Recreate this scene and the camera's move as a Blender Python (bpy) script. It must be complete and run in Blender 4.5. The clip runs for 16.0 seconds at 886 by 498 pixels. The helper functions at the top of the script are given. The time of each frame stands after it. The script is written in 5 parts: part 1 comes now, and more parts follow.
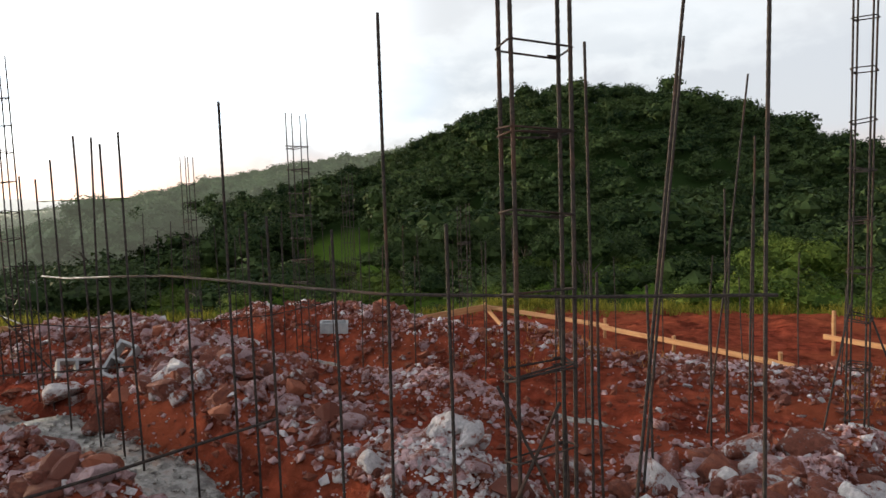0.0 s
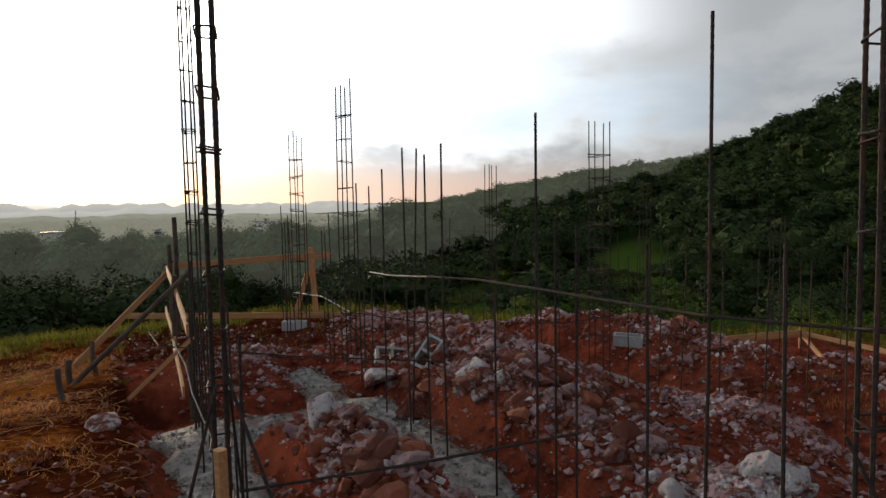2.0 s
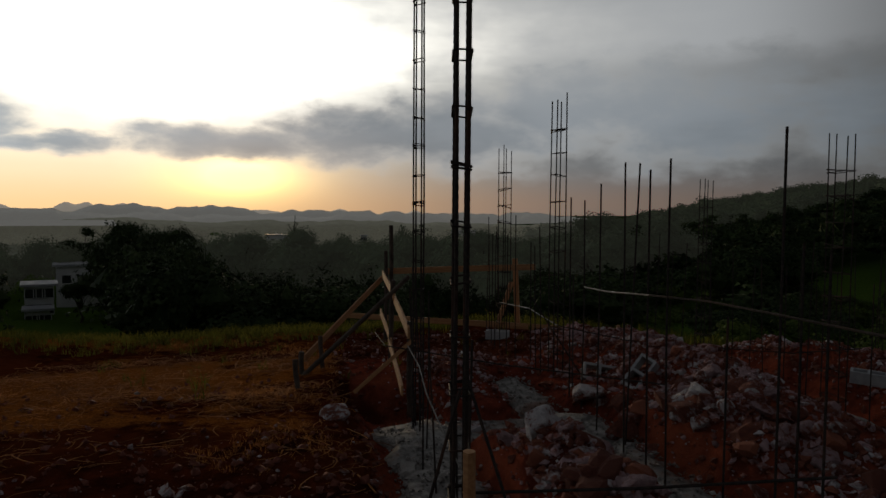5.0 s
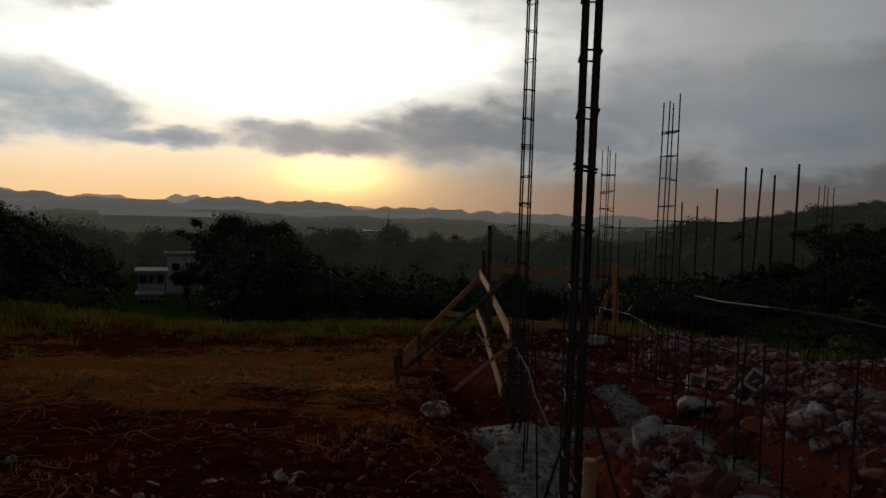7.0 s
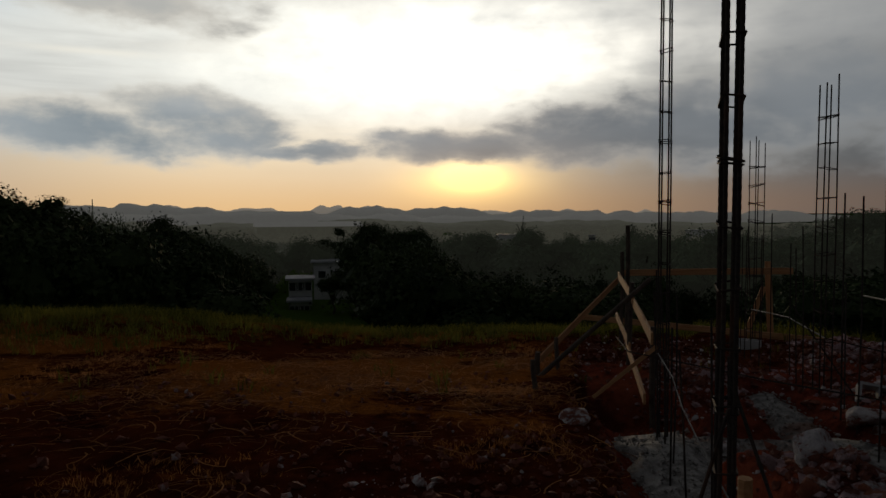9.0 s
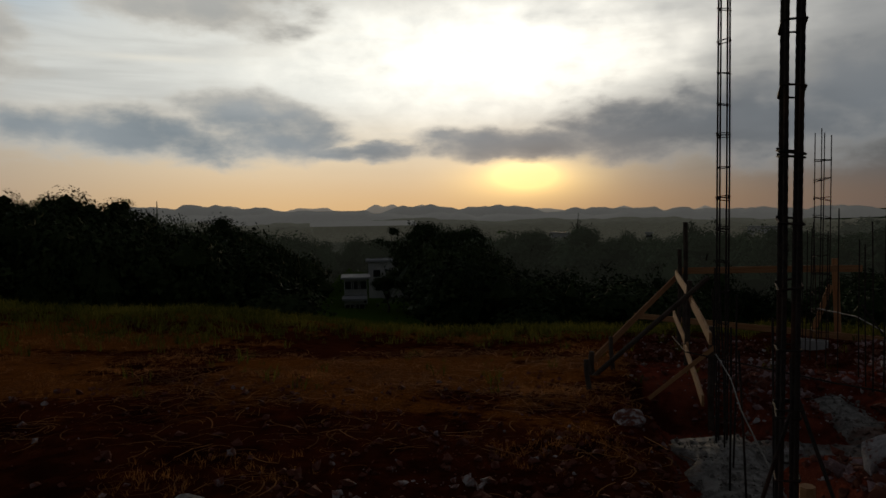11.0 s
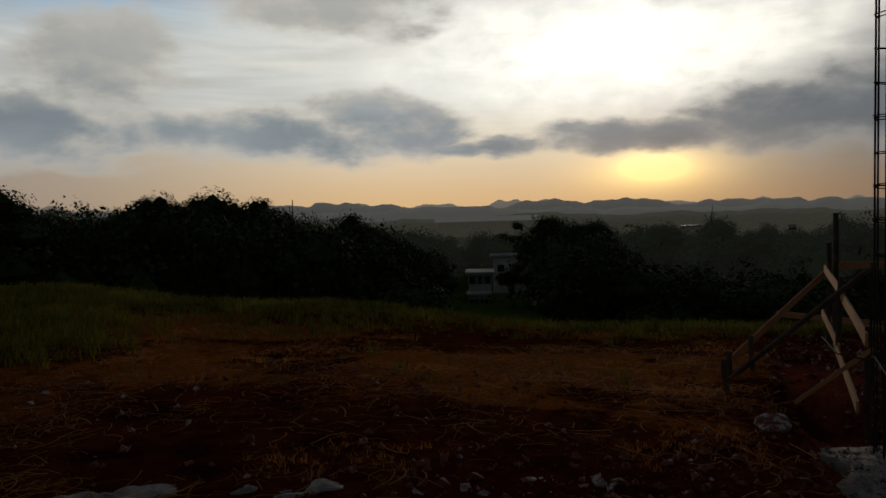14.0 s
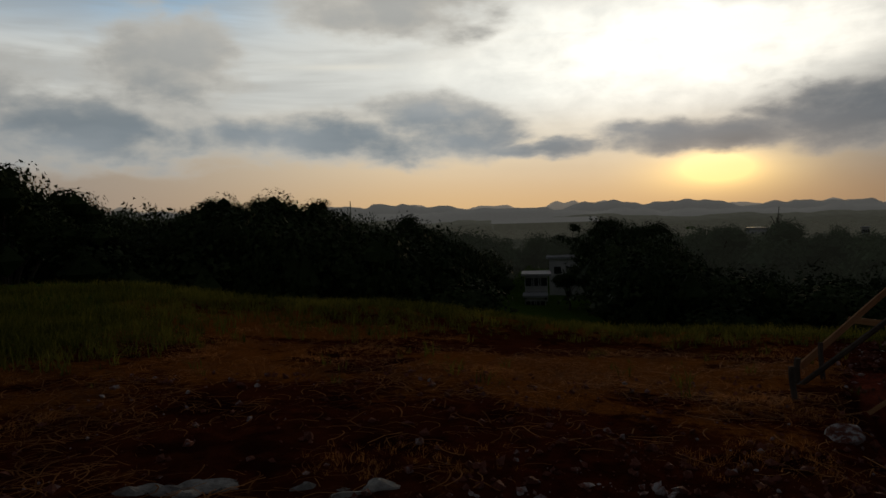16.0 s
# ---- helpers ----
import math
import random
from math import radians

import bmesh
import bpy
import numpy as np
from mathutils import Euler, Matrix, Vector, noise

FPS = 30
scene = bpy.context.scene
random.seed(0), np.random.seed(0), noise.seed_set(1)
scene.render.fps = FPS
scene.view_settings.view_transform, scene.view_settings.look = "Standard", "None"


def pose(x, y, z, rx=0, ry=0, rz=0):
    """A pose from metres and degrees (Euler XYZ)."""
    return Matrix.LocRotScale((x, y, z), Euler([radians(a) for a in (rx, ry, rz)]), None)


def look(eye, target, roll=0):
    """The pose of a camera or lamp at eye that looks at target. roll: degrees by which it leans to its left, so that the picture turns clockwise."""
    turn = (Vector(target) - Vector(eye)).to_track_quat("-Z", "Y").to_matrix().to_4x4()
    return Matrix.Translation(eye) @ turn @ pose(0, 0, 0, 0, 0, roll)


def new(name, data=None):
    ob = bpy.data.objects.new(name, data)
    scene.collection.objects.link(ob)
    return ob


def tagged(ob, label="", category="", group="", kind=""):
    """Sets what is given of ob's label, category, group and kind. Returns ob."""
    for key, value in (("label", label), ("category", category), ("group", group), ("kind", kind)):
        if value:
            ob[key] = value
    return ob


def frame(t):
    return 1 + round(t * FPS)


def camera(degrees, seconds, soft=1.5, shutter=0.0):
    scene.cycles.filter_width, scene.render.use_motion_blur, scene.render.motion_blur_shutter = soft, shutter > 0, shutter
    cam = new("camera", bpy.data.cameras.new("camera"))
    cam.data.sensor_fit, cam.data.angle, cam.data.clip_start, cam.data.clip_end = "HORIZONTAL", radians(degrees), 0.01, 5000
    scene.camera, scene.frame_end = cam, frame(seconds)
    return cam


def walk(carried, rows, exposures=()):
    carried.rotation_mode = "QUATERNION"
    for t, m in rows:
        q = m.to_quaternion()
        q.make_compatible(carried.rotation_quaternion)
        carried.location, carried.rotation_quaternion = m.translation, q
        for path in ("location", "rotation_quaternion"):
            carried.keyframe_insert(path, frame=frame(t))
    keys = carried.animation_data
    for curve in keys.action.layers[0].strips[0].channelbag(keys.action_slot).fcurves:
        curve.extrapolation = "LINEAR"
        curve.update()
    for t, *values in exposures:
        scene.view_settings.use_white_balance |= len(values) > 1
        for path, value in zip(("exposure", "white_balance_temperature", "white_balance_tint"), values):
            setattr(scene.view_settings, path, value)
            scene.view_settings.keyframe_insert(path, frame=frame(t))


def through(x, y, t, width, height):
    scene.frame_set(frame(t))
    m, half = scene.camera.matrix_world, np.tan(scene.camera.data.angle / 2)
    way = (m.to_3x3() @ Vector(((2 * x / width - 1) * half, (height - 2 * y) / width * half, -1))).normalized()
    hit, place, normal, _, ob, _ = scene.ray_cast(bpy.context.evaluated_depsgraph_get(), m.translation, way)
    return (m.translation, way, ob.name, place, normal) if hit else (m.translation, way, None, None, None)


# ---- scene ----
cam = camera(64.6, 16.0)
PATH = [
    (0.0, pose(-0.173, -0.163, 1.645, 84.86, 1.80, 4.89)),
    (0.5, pose(-0.207, -0.142, 1.656, 85.60, 1.60, 10.57)),
    (1.0, pose(-0.244, -0.119, 1.663, 85.95, 1.11, 16.21)),
    (1.5, pose(-0.290, -0.107, 1.665, 86.10, 0.92, 22.23)),
    (2.0, pose(-0.323, -0.118, 1.667, 86.00, 0.94, 28.19)),
    (2.5, pose(-0.346, -0.122, 1.666, 86.36, 0.96, 32.11)),
    (3.0, pose(-0.365, -0.138, 1.666, 86.14, 0.78, 36.14)),
    (3.5, pose(-0.401, -0.170, 1.675, 86.94, 0.52, 40.17)),
    (4.0, pose(-0.440, -0.204, 1.682, 87.30, 0.35, 41.81)),
    (6.5, pose(-0.551, -0.384, 1.687, 86.65, -1.86, 48.98)),
    (7.0, pose(-0.587, -0.388, 1.689, 86.86, -1.97, 51.38)),
    (7.5, pose(-0.601, -0.393, 1.686, 86.88, -1.60, 53.61)),
    (8.0, pose(-0.615, -0.373, 1.694, 87.11, -1.03, 56.86)),
    (8.5, pose(-0.626, -0.344, 1.697, 87.10, -0.29, 59.16)),
    (9.0, pose(-0.632, -0.331, 1.690, 86.98, 0.14, 62.33)),
    (11.5, pose(-0.655, -0.289, 1.689, 86.78, 0.80, 67.79)),
    (12.0, pose(-0.666, -0.291, 1.690, 86.65, 0.94, 69.72)),
    (12.5, pose(-0.658, -0.298, 1.696, 86.79, 1.06, 71.87)),
    (13.0, pose(-0.659, -0.305, 1.688, 86.95, 1.37, 74.04)),
    (13.5, pose(-0.658, -0.306, 1.687, 86.71, 1.71, 75.76)),
    (14.0, pose(-0.665, -0.301, 1.688, 86.67, 1.52, 76.78)),
    (14.5, pose(-0.670, -0.294, 1.684, 86.84, 1.64, 77.66)),
    (15.0, pose(-0.676, -0.301, 1.690, 86.86, 1.52, 78.60)),
    (15.5, pose(-0.677, -0.308, 1.691, 86.97, 1.38, 79.86)),
    (16.0, pose(-0.677, -0.306, 1.688, 86.90, 1.49, 81.36)),
]
EXPO = [(0.0, 0.40), (0.5, 0.2), (1.0, 0.0), (2.0, -0.6), (2.5, -1.0), (3.0, -1.25), (3.5, -2.0), (4.0, -2.45), (6.5, -2.95),
        (9.0, -3.25), (12.5, -3.45), (16.0, -3.45)]
walk(cam, PATH, EXPO)

# ---- world: low sun behind a bank of cloud ----
SUN_AZ, SUN_EL = 60.0, 2.6      # degrees; azimuth counted from +y towards -x


class Sock:
    """A node socket with arithmetic."""

    def __init__(self, tree, out):
        self.tree, self.out = tree, out

    def op(self, kind, *others, clamp=False):
        node = self.tree.nodes.new("ShaderNodeMath")
        node.operation, node.use_clamp = kind, clamp
        for k, v in enumerate((self, *others)):
            if isinstance(v, Sock):
                self.tree.links.new(v.out, node.inputs[k])
            else:
                node.inputs[k].default_value = v
        return Sock(self.tree, node.outputs[0])

    def __add__(self, o): return self.op("ADD", o)
    def __sub__(self, o): return self.op("SUBTRACT", o)
    def __mul__(self, o): return self.op("MULTIPLY", o)
    def __truediv__(self, o): return self.op("DIVIDE", o)

    def smooth(self, lo, hi):
        node = self.tree.nodes.new("ShaderNodeMapRange")
        node.interpolation_type = "SMOOTHSTEP"
        self.tree.links.new(self.out, node.inputs[0])
        node.inputs[1].default_value, node.inputs[2].default_value = lo, hi
        return Sock(self.tree, node.outputs[0])


def mix_rgb(tree, fac, a, b, kind="MIX"):
    node = tree.nodes.new("ShaderNodeMix")
    node.data_type, node.blend_type = "RGBA", kind
    for k, v in ((0, fac), (6, a), (7, b)):
        if isinstance(v, Sock):
            tree.links.new(v.out, node.inputs[k])
        elif k == 0:
            node.inputs[k].default_value = v
        else:
            node.inputs[k].default_value = (*v, 1)
    return Sock(tree, node.outputs[2])


def fbm(tree, vec, scale, detail=5.0, rough=0.55, warp=0.0):
    node = tree.nodes.new("ShaderNodeTexNoise")
    node.inputs["Scale"].default_value, node.inputs["Detail"].default_value = scale, detail
    node.inputs["Roughness"].default_value, node.inputs["Distortion"].default_value = rough, warp
    if vec is not None:
        tree.links.new(vec.out, node.inputs["Vector"])
    return Sock(tree, node.outputs[0])


def build_world():
    world = bpy.data.worlds.new("sky")
    scene.world = world
    world.use_nodes = True
    tree = world.node_tree
    tree.nodes.clear()
    coord = tree.nodes.new("ShaderNodeTexCoord")
    split = tree.nodes.new("ShaderNodeSeparateXYZ")
    tree.links.new(coord.outputs["Generated"], split.inputs[0])
    x, y, z = (Sock(tree, split.outputs[k]) for k in range(3))
    deg = 57.29578
    az = (x * -1.0).op("ARCTAN2", y) * deg
    el = z.op("ARCSINE") * deg

    def vec(a, b, c=0.0):
        node = tree.nodes.new("ShaderNodeCombineXYZ")
        for k, v in enumerate((a, b)):
            tree.links.new(v.out, node.inputs[k])
        node.inputs[2].default_value = c
        return Sock(tree, node.outputs[0])

    big = fbm(tree, vec(az * 0.11, el * 0.30), 1.0, 6.0, 0.55)
    other = fbm(tree, vec(az * 0.11, el * 0.30, 5.0), 1.0, 6.0, 0.55)
    fine = fbm(tree, vec(az * 0.24, el * 0.42, 2.0), 1.0, 7.0, 0.54, 0.15)
    azw, elw = az + (big - 0.5) * 10.0, el + (other - 0.5) * 3.6
    streaks = fbm(tree, vec(az * 0.06, el * 0.5, 3.0), 1.0, 4.0, 0.5, 0.4)
    soft = fbm(tree, vec(az * 0.05, el * 0.16, 7.0), 1.0, 4.0, 0.5)

    def blob(a, e, wa, we):
        p, q = (azw - a) * (1 / wa), (elw - e) * (1 / we)
        return (p * p + q * q)

    def bell(a, e, wa, we):
        p, q = (az - a) * (1 / wa), (el - e) * (1 / we)
        return ((p * p + q * q) * -1.0).op("EXPONENT")

    # air between the clouds: glow at the horizon, white above, some blue high up
    low = mix_rgb(tree, el.smooth(-0.5, 5.5), (6.4, 4.2, 2.1), (6.8, 5.7, 4.2))
    low = mix_rgb(tree, az.smooth(78.0, 112.0) * 0.8, low, (2.3, 2.0, 1.85))
    mid = mix_rgb(tree, el.smooth(4.0, 9.5), low, (5.8, 5.9, 5.7))
    high = mix_rgb(tree, el.smooth(11.5, 17.0) * az.smooth(88.0, 104.0), mid, (2.3, 3.9, 5.6))
    veil = streaks.smooth(0.38, 0.68)
    high = mix_rgb(tree, veil * el.smooth(3.0, 8.0) * 0.5, high, (2.9, 2.95, 2.95))
    side = bell(88.0, 8.0, 40.0, 500.0)
    toward_sun = az.smooth(8.0, 44.0)
    pale = mix_rgb(tree, el.smooth(0.5, 4.0), mix_rgb(tree, toward_sun, (0.58, 0.49, 0.47), (1.6, 1.2, 0.98)), mix_rgb(tree, toward_sun, (0.52, 0.55, 0.60), (1.1, 1.2, 1.3)))
    pale = mix_rgb(tree, el.smooth(8.5, 13.0), pale, mix_rgb(tree, az.smooth(4.0, 24.0), (0.60, 0.62, 0.65), (2.3, 2.4, 2.5)))
    clear = mix_rgb(tree, side.smooth(0.13, 0.80), pale, high)
    glow = bell(SUN_AZ, SUN_EL, 5.0, 1.7) * 0.8 + bell(SUN_AZ, SUN_EL + 0.2, 2.2, 0.9) * 1.4
    clear = mix_rgb(tree, 1.0, clear, mix_rgb(tree, glow, (0, 0, 0), (8.5, 5.6, 1.3)), "ADD")
    wide = bell(SUN_AZ + 0.5, 12.2, 18.0, 5.4) * ((fine - 0.5) * 1.6 + (streaks - 0.5) * 1.6 + 1.0).op("MAXIMUM", 0.1)
    clear = mix_rgb(tree, 1.0, clear, mix_rgb(tree, wide, (0, 0, 0), (8.6, 8.1, 6.9)), "ADD")

    streak = bell(88.0, 11.5, 5.0, 0.25) * streaks.smooth(0.3, 0.6)
    clear = mix_rgb(tree, streak * 0.7, clear, (7.5, 7.2, 6.4))
    # cloud bank: a long tongue from under the sun to the right, bars and puffs to the left
    banks = [(59, 5.4, 9, 1.5), (50, 6.2, 9, 2.7), (42, 6.6, 10, 3.6), (35, 8.2, 6, 4.2), (24, 7.6, 12, 4.6), (9, 7.4, 15, 4.6),
             (-9, 11.0, 13, 3.2), (108, 6.4, 12, 3.1), (93, 6.0, 11, 2.2), (81, 6.5, 6.5, 2.8), (102.5, 11.8, 5.8, 4.0),
             (73, 4.8, 7, 0.8), (84.5, 15.6, 8, 2.4), (119, 8.0, 10, 4.2)]
    near = None
    for a, e, wa, we in banks:
        b = blob(a, e, wa, we).op("SQRT")
        near = b if near is None else near.op("MINIMUM", b)
    depth = (near * -1.0) + 1.05 + (fine - 0.5) * 1.25 + (streaks - 0.5) * 0.25
    cover = depth.smooth(-0.22, 0.42)
    thick = (depth + (fine - 0.5) * 0.7).smooth(-0.05, 0.85)
    edge_col = mix_rgb(tree, side, mix_rgb(tree, az.smooth(8.0, 36.0), (0.70, 0.73, 0.76), (2.0, 2.15, 2.3)), (4.8, 4.6, 4.2))
    core_col = mix_rgb(tree, side, mix_rgb(tree, az.smooth(2.0, 18.0), mix_rgb(tree, soft.smooth(0.3, 0.7), (0.38, 0.42, 0.48), (0.54, 0.58, 0.63)), mix_rgb(tree, soft.smooth(0.3, 0.7), (0.92, 1.08, 1.25), (1.42, 1.60, 1.80))), mix_rgb(tree, soft.smooth(0.3, 0.7), (1.75, 2.10, 2.40), (3.0, 3.3, 3.55)))
    core_col = mix_rgb(tree, el.smooth(6.5, 12.0) * 0.6, core_col, edge_col)
    cloud = mix_rgb(tree, thick, edge_col, core_col)
    cloud = mix_rgb(tree, bell(SUN_AZ, SUN_EL + 1.0, 10.0, 1.8) * 0.2, cloud, (3.0, 2.1, 1.0))
    sky = mix_rgb(tree, cover * el.smooth(0.9, 3.2), clear, cloud)
    sky = mix_rgb(tree, 1.0, sky, mix_rgb(tree, az.smooth(58.0, 86.0), (1.0, 1.0, 1.0), (1.15, 1.15, 1.13)), "MULTIPLY")
    # overhead and behind: an even broken overcast
    dome = mix_rgb(tree, fbm(tree, coord_sock(tree, coord), 2.2, 5.0, 0.55).smooth(0.35, 0.65), (0.33, 0.36, 0.42), (0.55, 0.55, 0.57))
    sky = mix_rgb(tree, el.smooth(15.5, 22.0), sky, dome)
    sky = mix_rgb(tree, el.smooth(-1.2, -0.4), (0.25, 0.25, 0.24), sky)
    base = tree.nodes.new("ShaderNodeTexSky")
    base.sky_type, base.sun_disc = "NISHITA", False
    base.sun_elevation, base.sun_rotation = radians(SUN_EL), radians(-SUN_AZ)
    sky = mix_rgb(tree, 0.02, sky, Sock(tree, base.outputs[0]), "ADD")
    back = tree.nodes.new("ShaderNodeBackground")
    back.inputs["Strength"].default_value = 1.0
    tree.links.new(sky.out, back.inputs["Color"])
    out = tree.nodes.new("ShaderNodeOutputWorld")
    tree.links.new(back.outputs[0], out.inputs[0])


def coord_sock(tree, coord):
    return Sock(tree, coord.outputs["Generated"])


build_world()
toward = Vector((-math.sin(radians(SUN_AZ)) * math.cos(radians(SUN_EL)),
                 math.cos(radians(SUN_AZ)) * math.cos(radians(SUN_EL)), math.sin(radians(SUN_EL))))
sun = new("sun", bpy.data.lights.new("sun", "SUN"))
sun.data.energy, sun.data.angle, sun.data.color = 3.6, radians(5), (1.0, 0.72, 0.42)
sun.matrix_world = look(toward * 50, (0, 0, 0))


# ---- materials ----
def material(name, rough=0.8, metal=0.0):
    m = bpy.data.materials.new(name)
    m.use_nodes = True
    tree = m.node_tree
    bsdf = tree.nodes["Principled BSDF"]
    bsdf.inputs["Roughness"].default_value, bsdf.inputs["Metallic"].default_value = rough, metal
    return m, tree, bsdf


def place(tree, kind="Object"):
    node = tree.nodes.new("ShaderNodeTexCoord")
    return Sock(tree, node.outputs[kind])


def world_place(tree):
    node = tree.nodes.new("ShaderNodeNewGeometry")
    return Sock(tree, node.outputs["Position"])


def island(tree):
    node = tree.nodes.new("ShaderNodeNewGeometry")
    return Sock(tree, node.outputs["Random Per Island"])


def object_random(tree):
    node = tree.nodes.new("ShaderNodeObjectInfo")
    return Sock(tree, node.outputs["Random"])


def attribute(tree, name):
    node = tree.nodes.new("ShaderNodeAttribute")
    node.attribute_name = name
    return Sock(tree, node.outputs["Fac"])


def bump(tree, bsdf, height, strength, distance):
    node = tree.nodes.new("ShaderNodeBump")
    node.inputs["Strength"].default_value, node.inputs["Distance"].default_value = strength, distance
    tree.links.new(height.out, node.inputs["Height"])
    tree.links.new(node.outputs[0], bsdf.inputs["Normal"])


def colour(tree, bsdf, c):
    tree.links.new(c.out, bsdf.inputs["Base Color"])


def mat_ground():
    m, tree, bsdf = material("earth_and_grass", 0.95)
    p = world_place(tree)
    n1, n2, n3 = fbm(tree, p, 0.6, 5), fbm(tree, p, 6.0, 6, 0.65), fbm(tree, p, 45.0, 4, 0.7)
    red = mix_rgb(tree, n2.smooth(0.3, 0.7), (0.068, 0.015, 0.007), (0.20, 0.050, 0.021))
    red = mix_rgb(tree, n1.smooth(0.35, 0.7) * 0.7, red, (0.21, 0.062, 0.022))
    red = mix_rgb(tree, fbm(tree, p, 1.7, 4, 0.6).smooth(0.52, 0.66) * 0.75, red, (0.045, 0.012, 0.006))
    red = mix_rgb(tree, n3.smooth(0.62, 0.74) * 0.5, red, (0.30, 0.18, 0.14))
    # exposure difference put into soil colour: dug side lightened, trodden side darkened
    dug_gain = (attribute(tree, "dug_gain") + (n2 - 0.5) * 0.5).smooth(0.3, 0.7)
    red = mix_rgb(tree, 1.0, red, mix_rgb(tree, dug_gain, (0.50, 0.43, 0.42), (1.45, 1.30, 1.75)), "MULTIPLY")
    straw = mix_rgb(tree, n3.smooth(0.35, 0.65), (0.15, 0.048, 0.010), (0.36, 0.130, 0.025))
    green = mix_rgb(tree, n2.smooth(0.3, 0.7), (0.036, 0.074, 0.011), (0.098, 0.155, 0.026))
    green = mix_rgb(tree, attribute(tree, "wild"), green, (0.022, 0.040, 0.012))
    bank = mix_rgb(tree, (attribute(tree, "straw") + (n2 - 0.5) * 0.9).smooth(0.35, 0.65), red, straw)
    bank = mix_rgb(tree, (attribute(tree, "grass") + (n2 - 0.5) * 0.6).smooth(0.35, 0.6), bank, green)
    colour(tree, bsdf, bank)
    bump(tree, bsdf, n2 * 0.6 + n3 * 0.4, 1.0, 0.08)
    bsdf.inputs["Specular IOR Level"].default_value = 0.0
    return m


def mat_rock(name, pale, stained, stain):
    m, tree, bsdf = material(name, 0.85)
    p = place(tree)
    r = object_random(tree)
    n1, n2 = fbm(tree, p, 2.8, 6, 0.65), fbm(tree, p, 15.0, 6, 0.7)
    c = mix_rgb(tree, n2.smooth(0.3, 0.7), pale, tuple(v * 0.72 for v in pale))
    dirt = mix_rgb(tree, n2.smooth(0.3, 0.7), stained, tuple(v * 0.55 for v in stained))
    c = mix_rgb(tree, (n1 + (r - 0.5) * 0.26 + (n2 - 0.5) * 0.5 - stain).smooth(-0.07, 0.07), dirt, c)
    colour(tree, bsdf, c)
    bump(tree, bsdf, n2 + n1, 1.0, 0.06)
    bsdf.inputs["Specular IOR Level"].default_value = 0.15
    return m


def mat_plain(name, a, b, scale=8.0, rough=0.8, metal=0.0, depth=0.01, strength=0.4, random_tone=0.0):
    m, tree, bsdf = material(name, rough, metal)
    p = place(tree)
    n1, n2 = fbm(tree, p, scale, 5, 0.6), fbm(tree, p, scale * 9, 4, 0.65)
    f = (n1 * 0.65 + n2 * 0.35)
    if random_tone:
        f = f + (object_random(tree) - 0.5) * random_tone
    colour(tree, bsdf, mix_rgb(tree, f.smooth(0.32, 0.68), a, b))
    bump(tree, bsdf, n1 * 0.4 + n2 * 0.6, strength, depth)
    return m


def mat_wood():
    m, tree, bsdf = material("fresh_sawn_pine", 0.75)
    p = place(tree)
    node = tree.nodes.new("ShaderNodeMapping")
    node.inputs["Scale"].default_value = (1.5, 30, 30)
    tree.links.new(p.out, node.inputs[0])
    g = fbm(tree, Sock(tree, node.outputs[0]), 1.5, 5, 0.6, 0.4)
    blot = fbm(tree, p, 3.0, 4)
    c = mix_rgb(tree, g.smooth(0.3, 0.7), (0.33, 0.155, 0.06), (0.46, 0.25, 0.11))
    c = mix_rgb(tree, blot.smooth(0.5, 0.75) * 0.6, c, (0.30, 0.12, 0.05))
    colour(tree, bsdf, c)
    bump(tree, bsdf, g, 0.3, 0.004)
    return m


def mat_steel():
    m, tree, bsdf = material("rusty_rebar", 0.8, 0.0)
    p = world_place(tree)
    n1, n2 = fbm(tree, p, 2.2, 4), fbm(tree, p, 40.0, 4, 0.7)
    c = mix_rgb(tree, n2.smooth(0.35, 0.7), (0.022, 0.019, 0.018), (0.055, 0.042, 0.036))
    c = mix_rgb(tree, n1.smooth(0.52, 0.75) * 0.4, c, (0.13, 0.052, 0.025))
    colour(tree, bsdf, c)
    bump(tree, bsdf, n2, 0.3, 0.002)
    bsdf.inputs["Specular IOR Level"].default_value = 0.15
    return m


def mat_leaf(name, dark, light, tone_scale, through=0.0):
    m, tree, bsdf = material(name, 0.75)
    p = world_place(tree)
    n1, n2 = fbm(tree, p, tone_scale, 3), fbm(tree, p, 0.9, 3)
    c = mix_rgb(tree, (n1 * 0.55 + n2 * 0.2 + island(tree) * 0.25).smooth(0.3, 0.72), dark, light)
    colour(tree, bsdf, c)
    bsdf.inputs["Specular IOR Level"].default_value = 0.04
    if through:
        thin = tree.nodes.new("ShaderNodeBsdfTranslucent")
        tree.links.new(c.out, thin.inputs["Color"])
        blend = tree.nodes.new("ShaderNodeMixShader")
        blend.inputs[0].default_value = through
        tree.links.new(bsdf.outputs[0], blend.inputs[1])
        tree.links.new(thin.outputs[0], blend.inputs[2])
        tree.links.new(blend.outputs[0], tree.nodes["Material Output"].inputs[0])
    return m


def mat_haze_glow(name, base, haze, amount):
    """Far land with its haze put in as an even emission of the surface."""
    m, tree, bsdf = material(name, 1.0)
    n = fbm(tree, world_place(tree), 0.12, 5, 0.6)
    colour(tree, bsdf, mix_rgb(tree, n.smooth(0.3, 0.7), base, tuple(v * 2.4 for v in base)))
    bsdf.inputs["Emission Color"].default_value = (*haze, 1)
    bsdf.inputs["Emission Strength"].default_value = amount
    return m


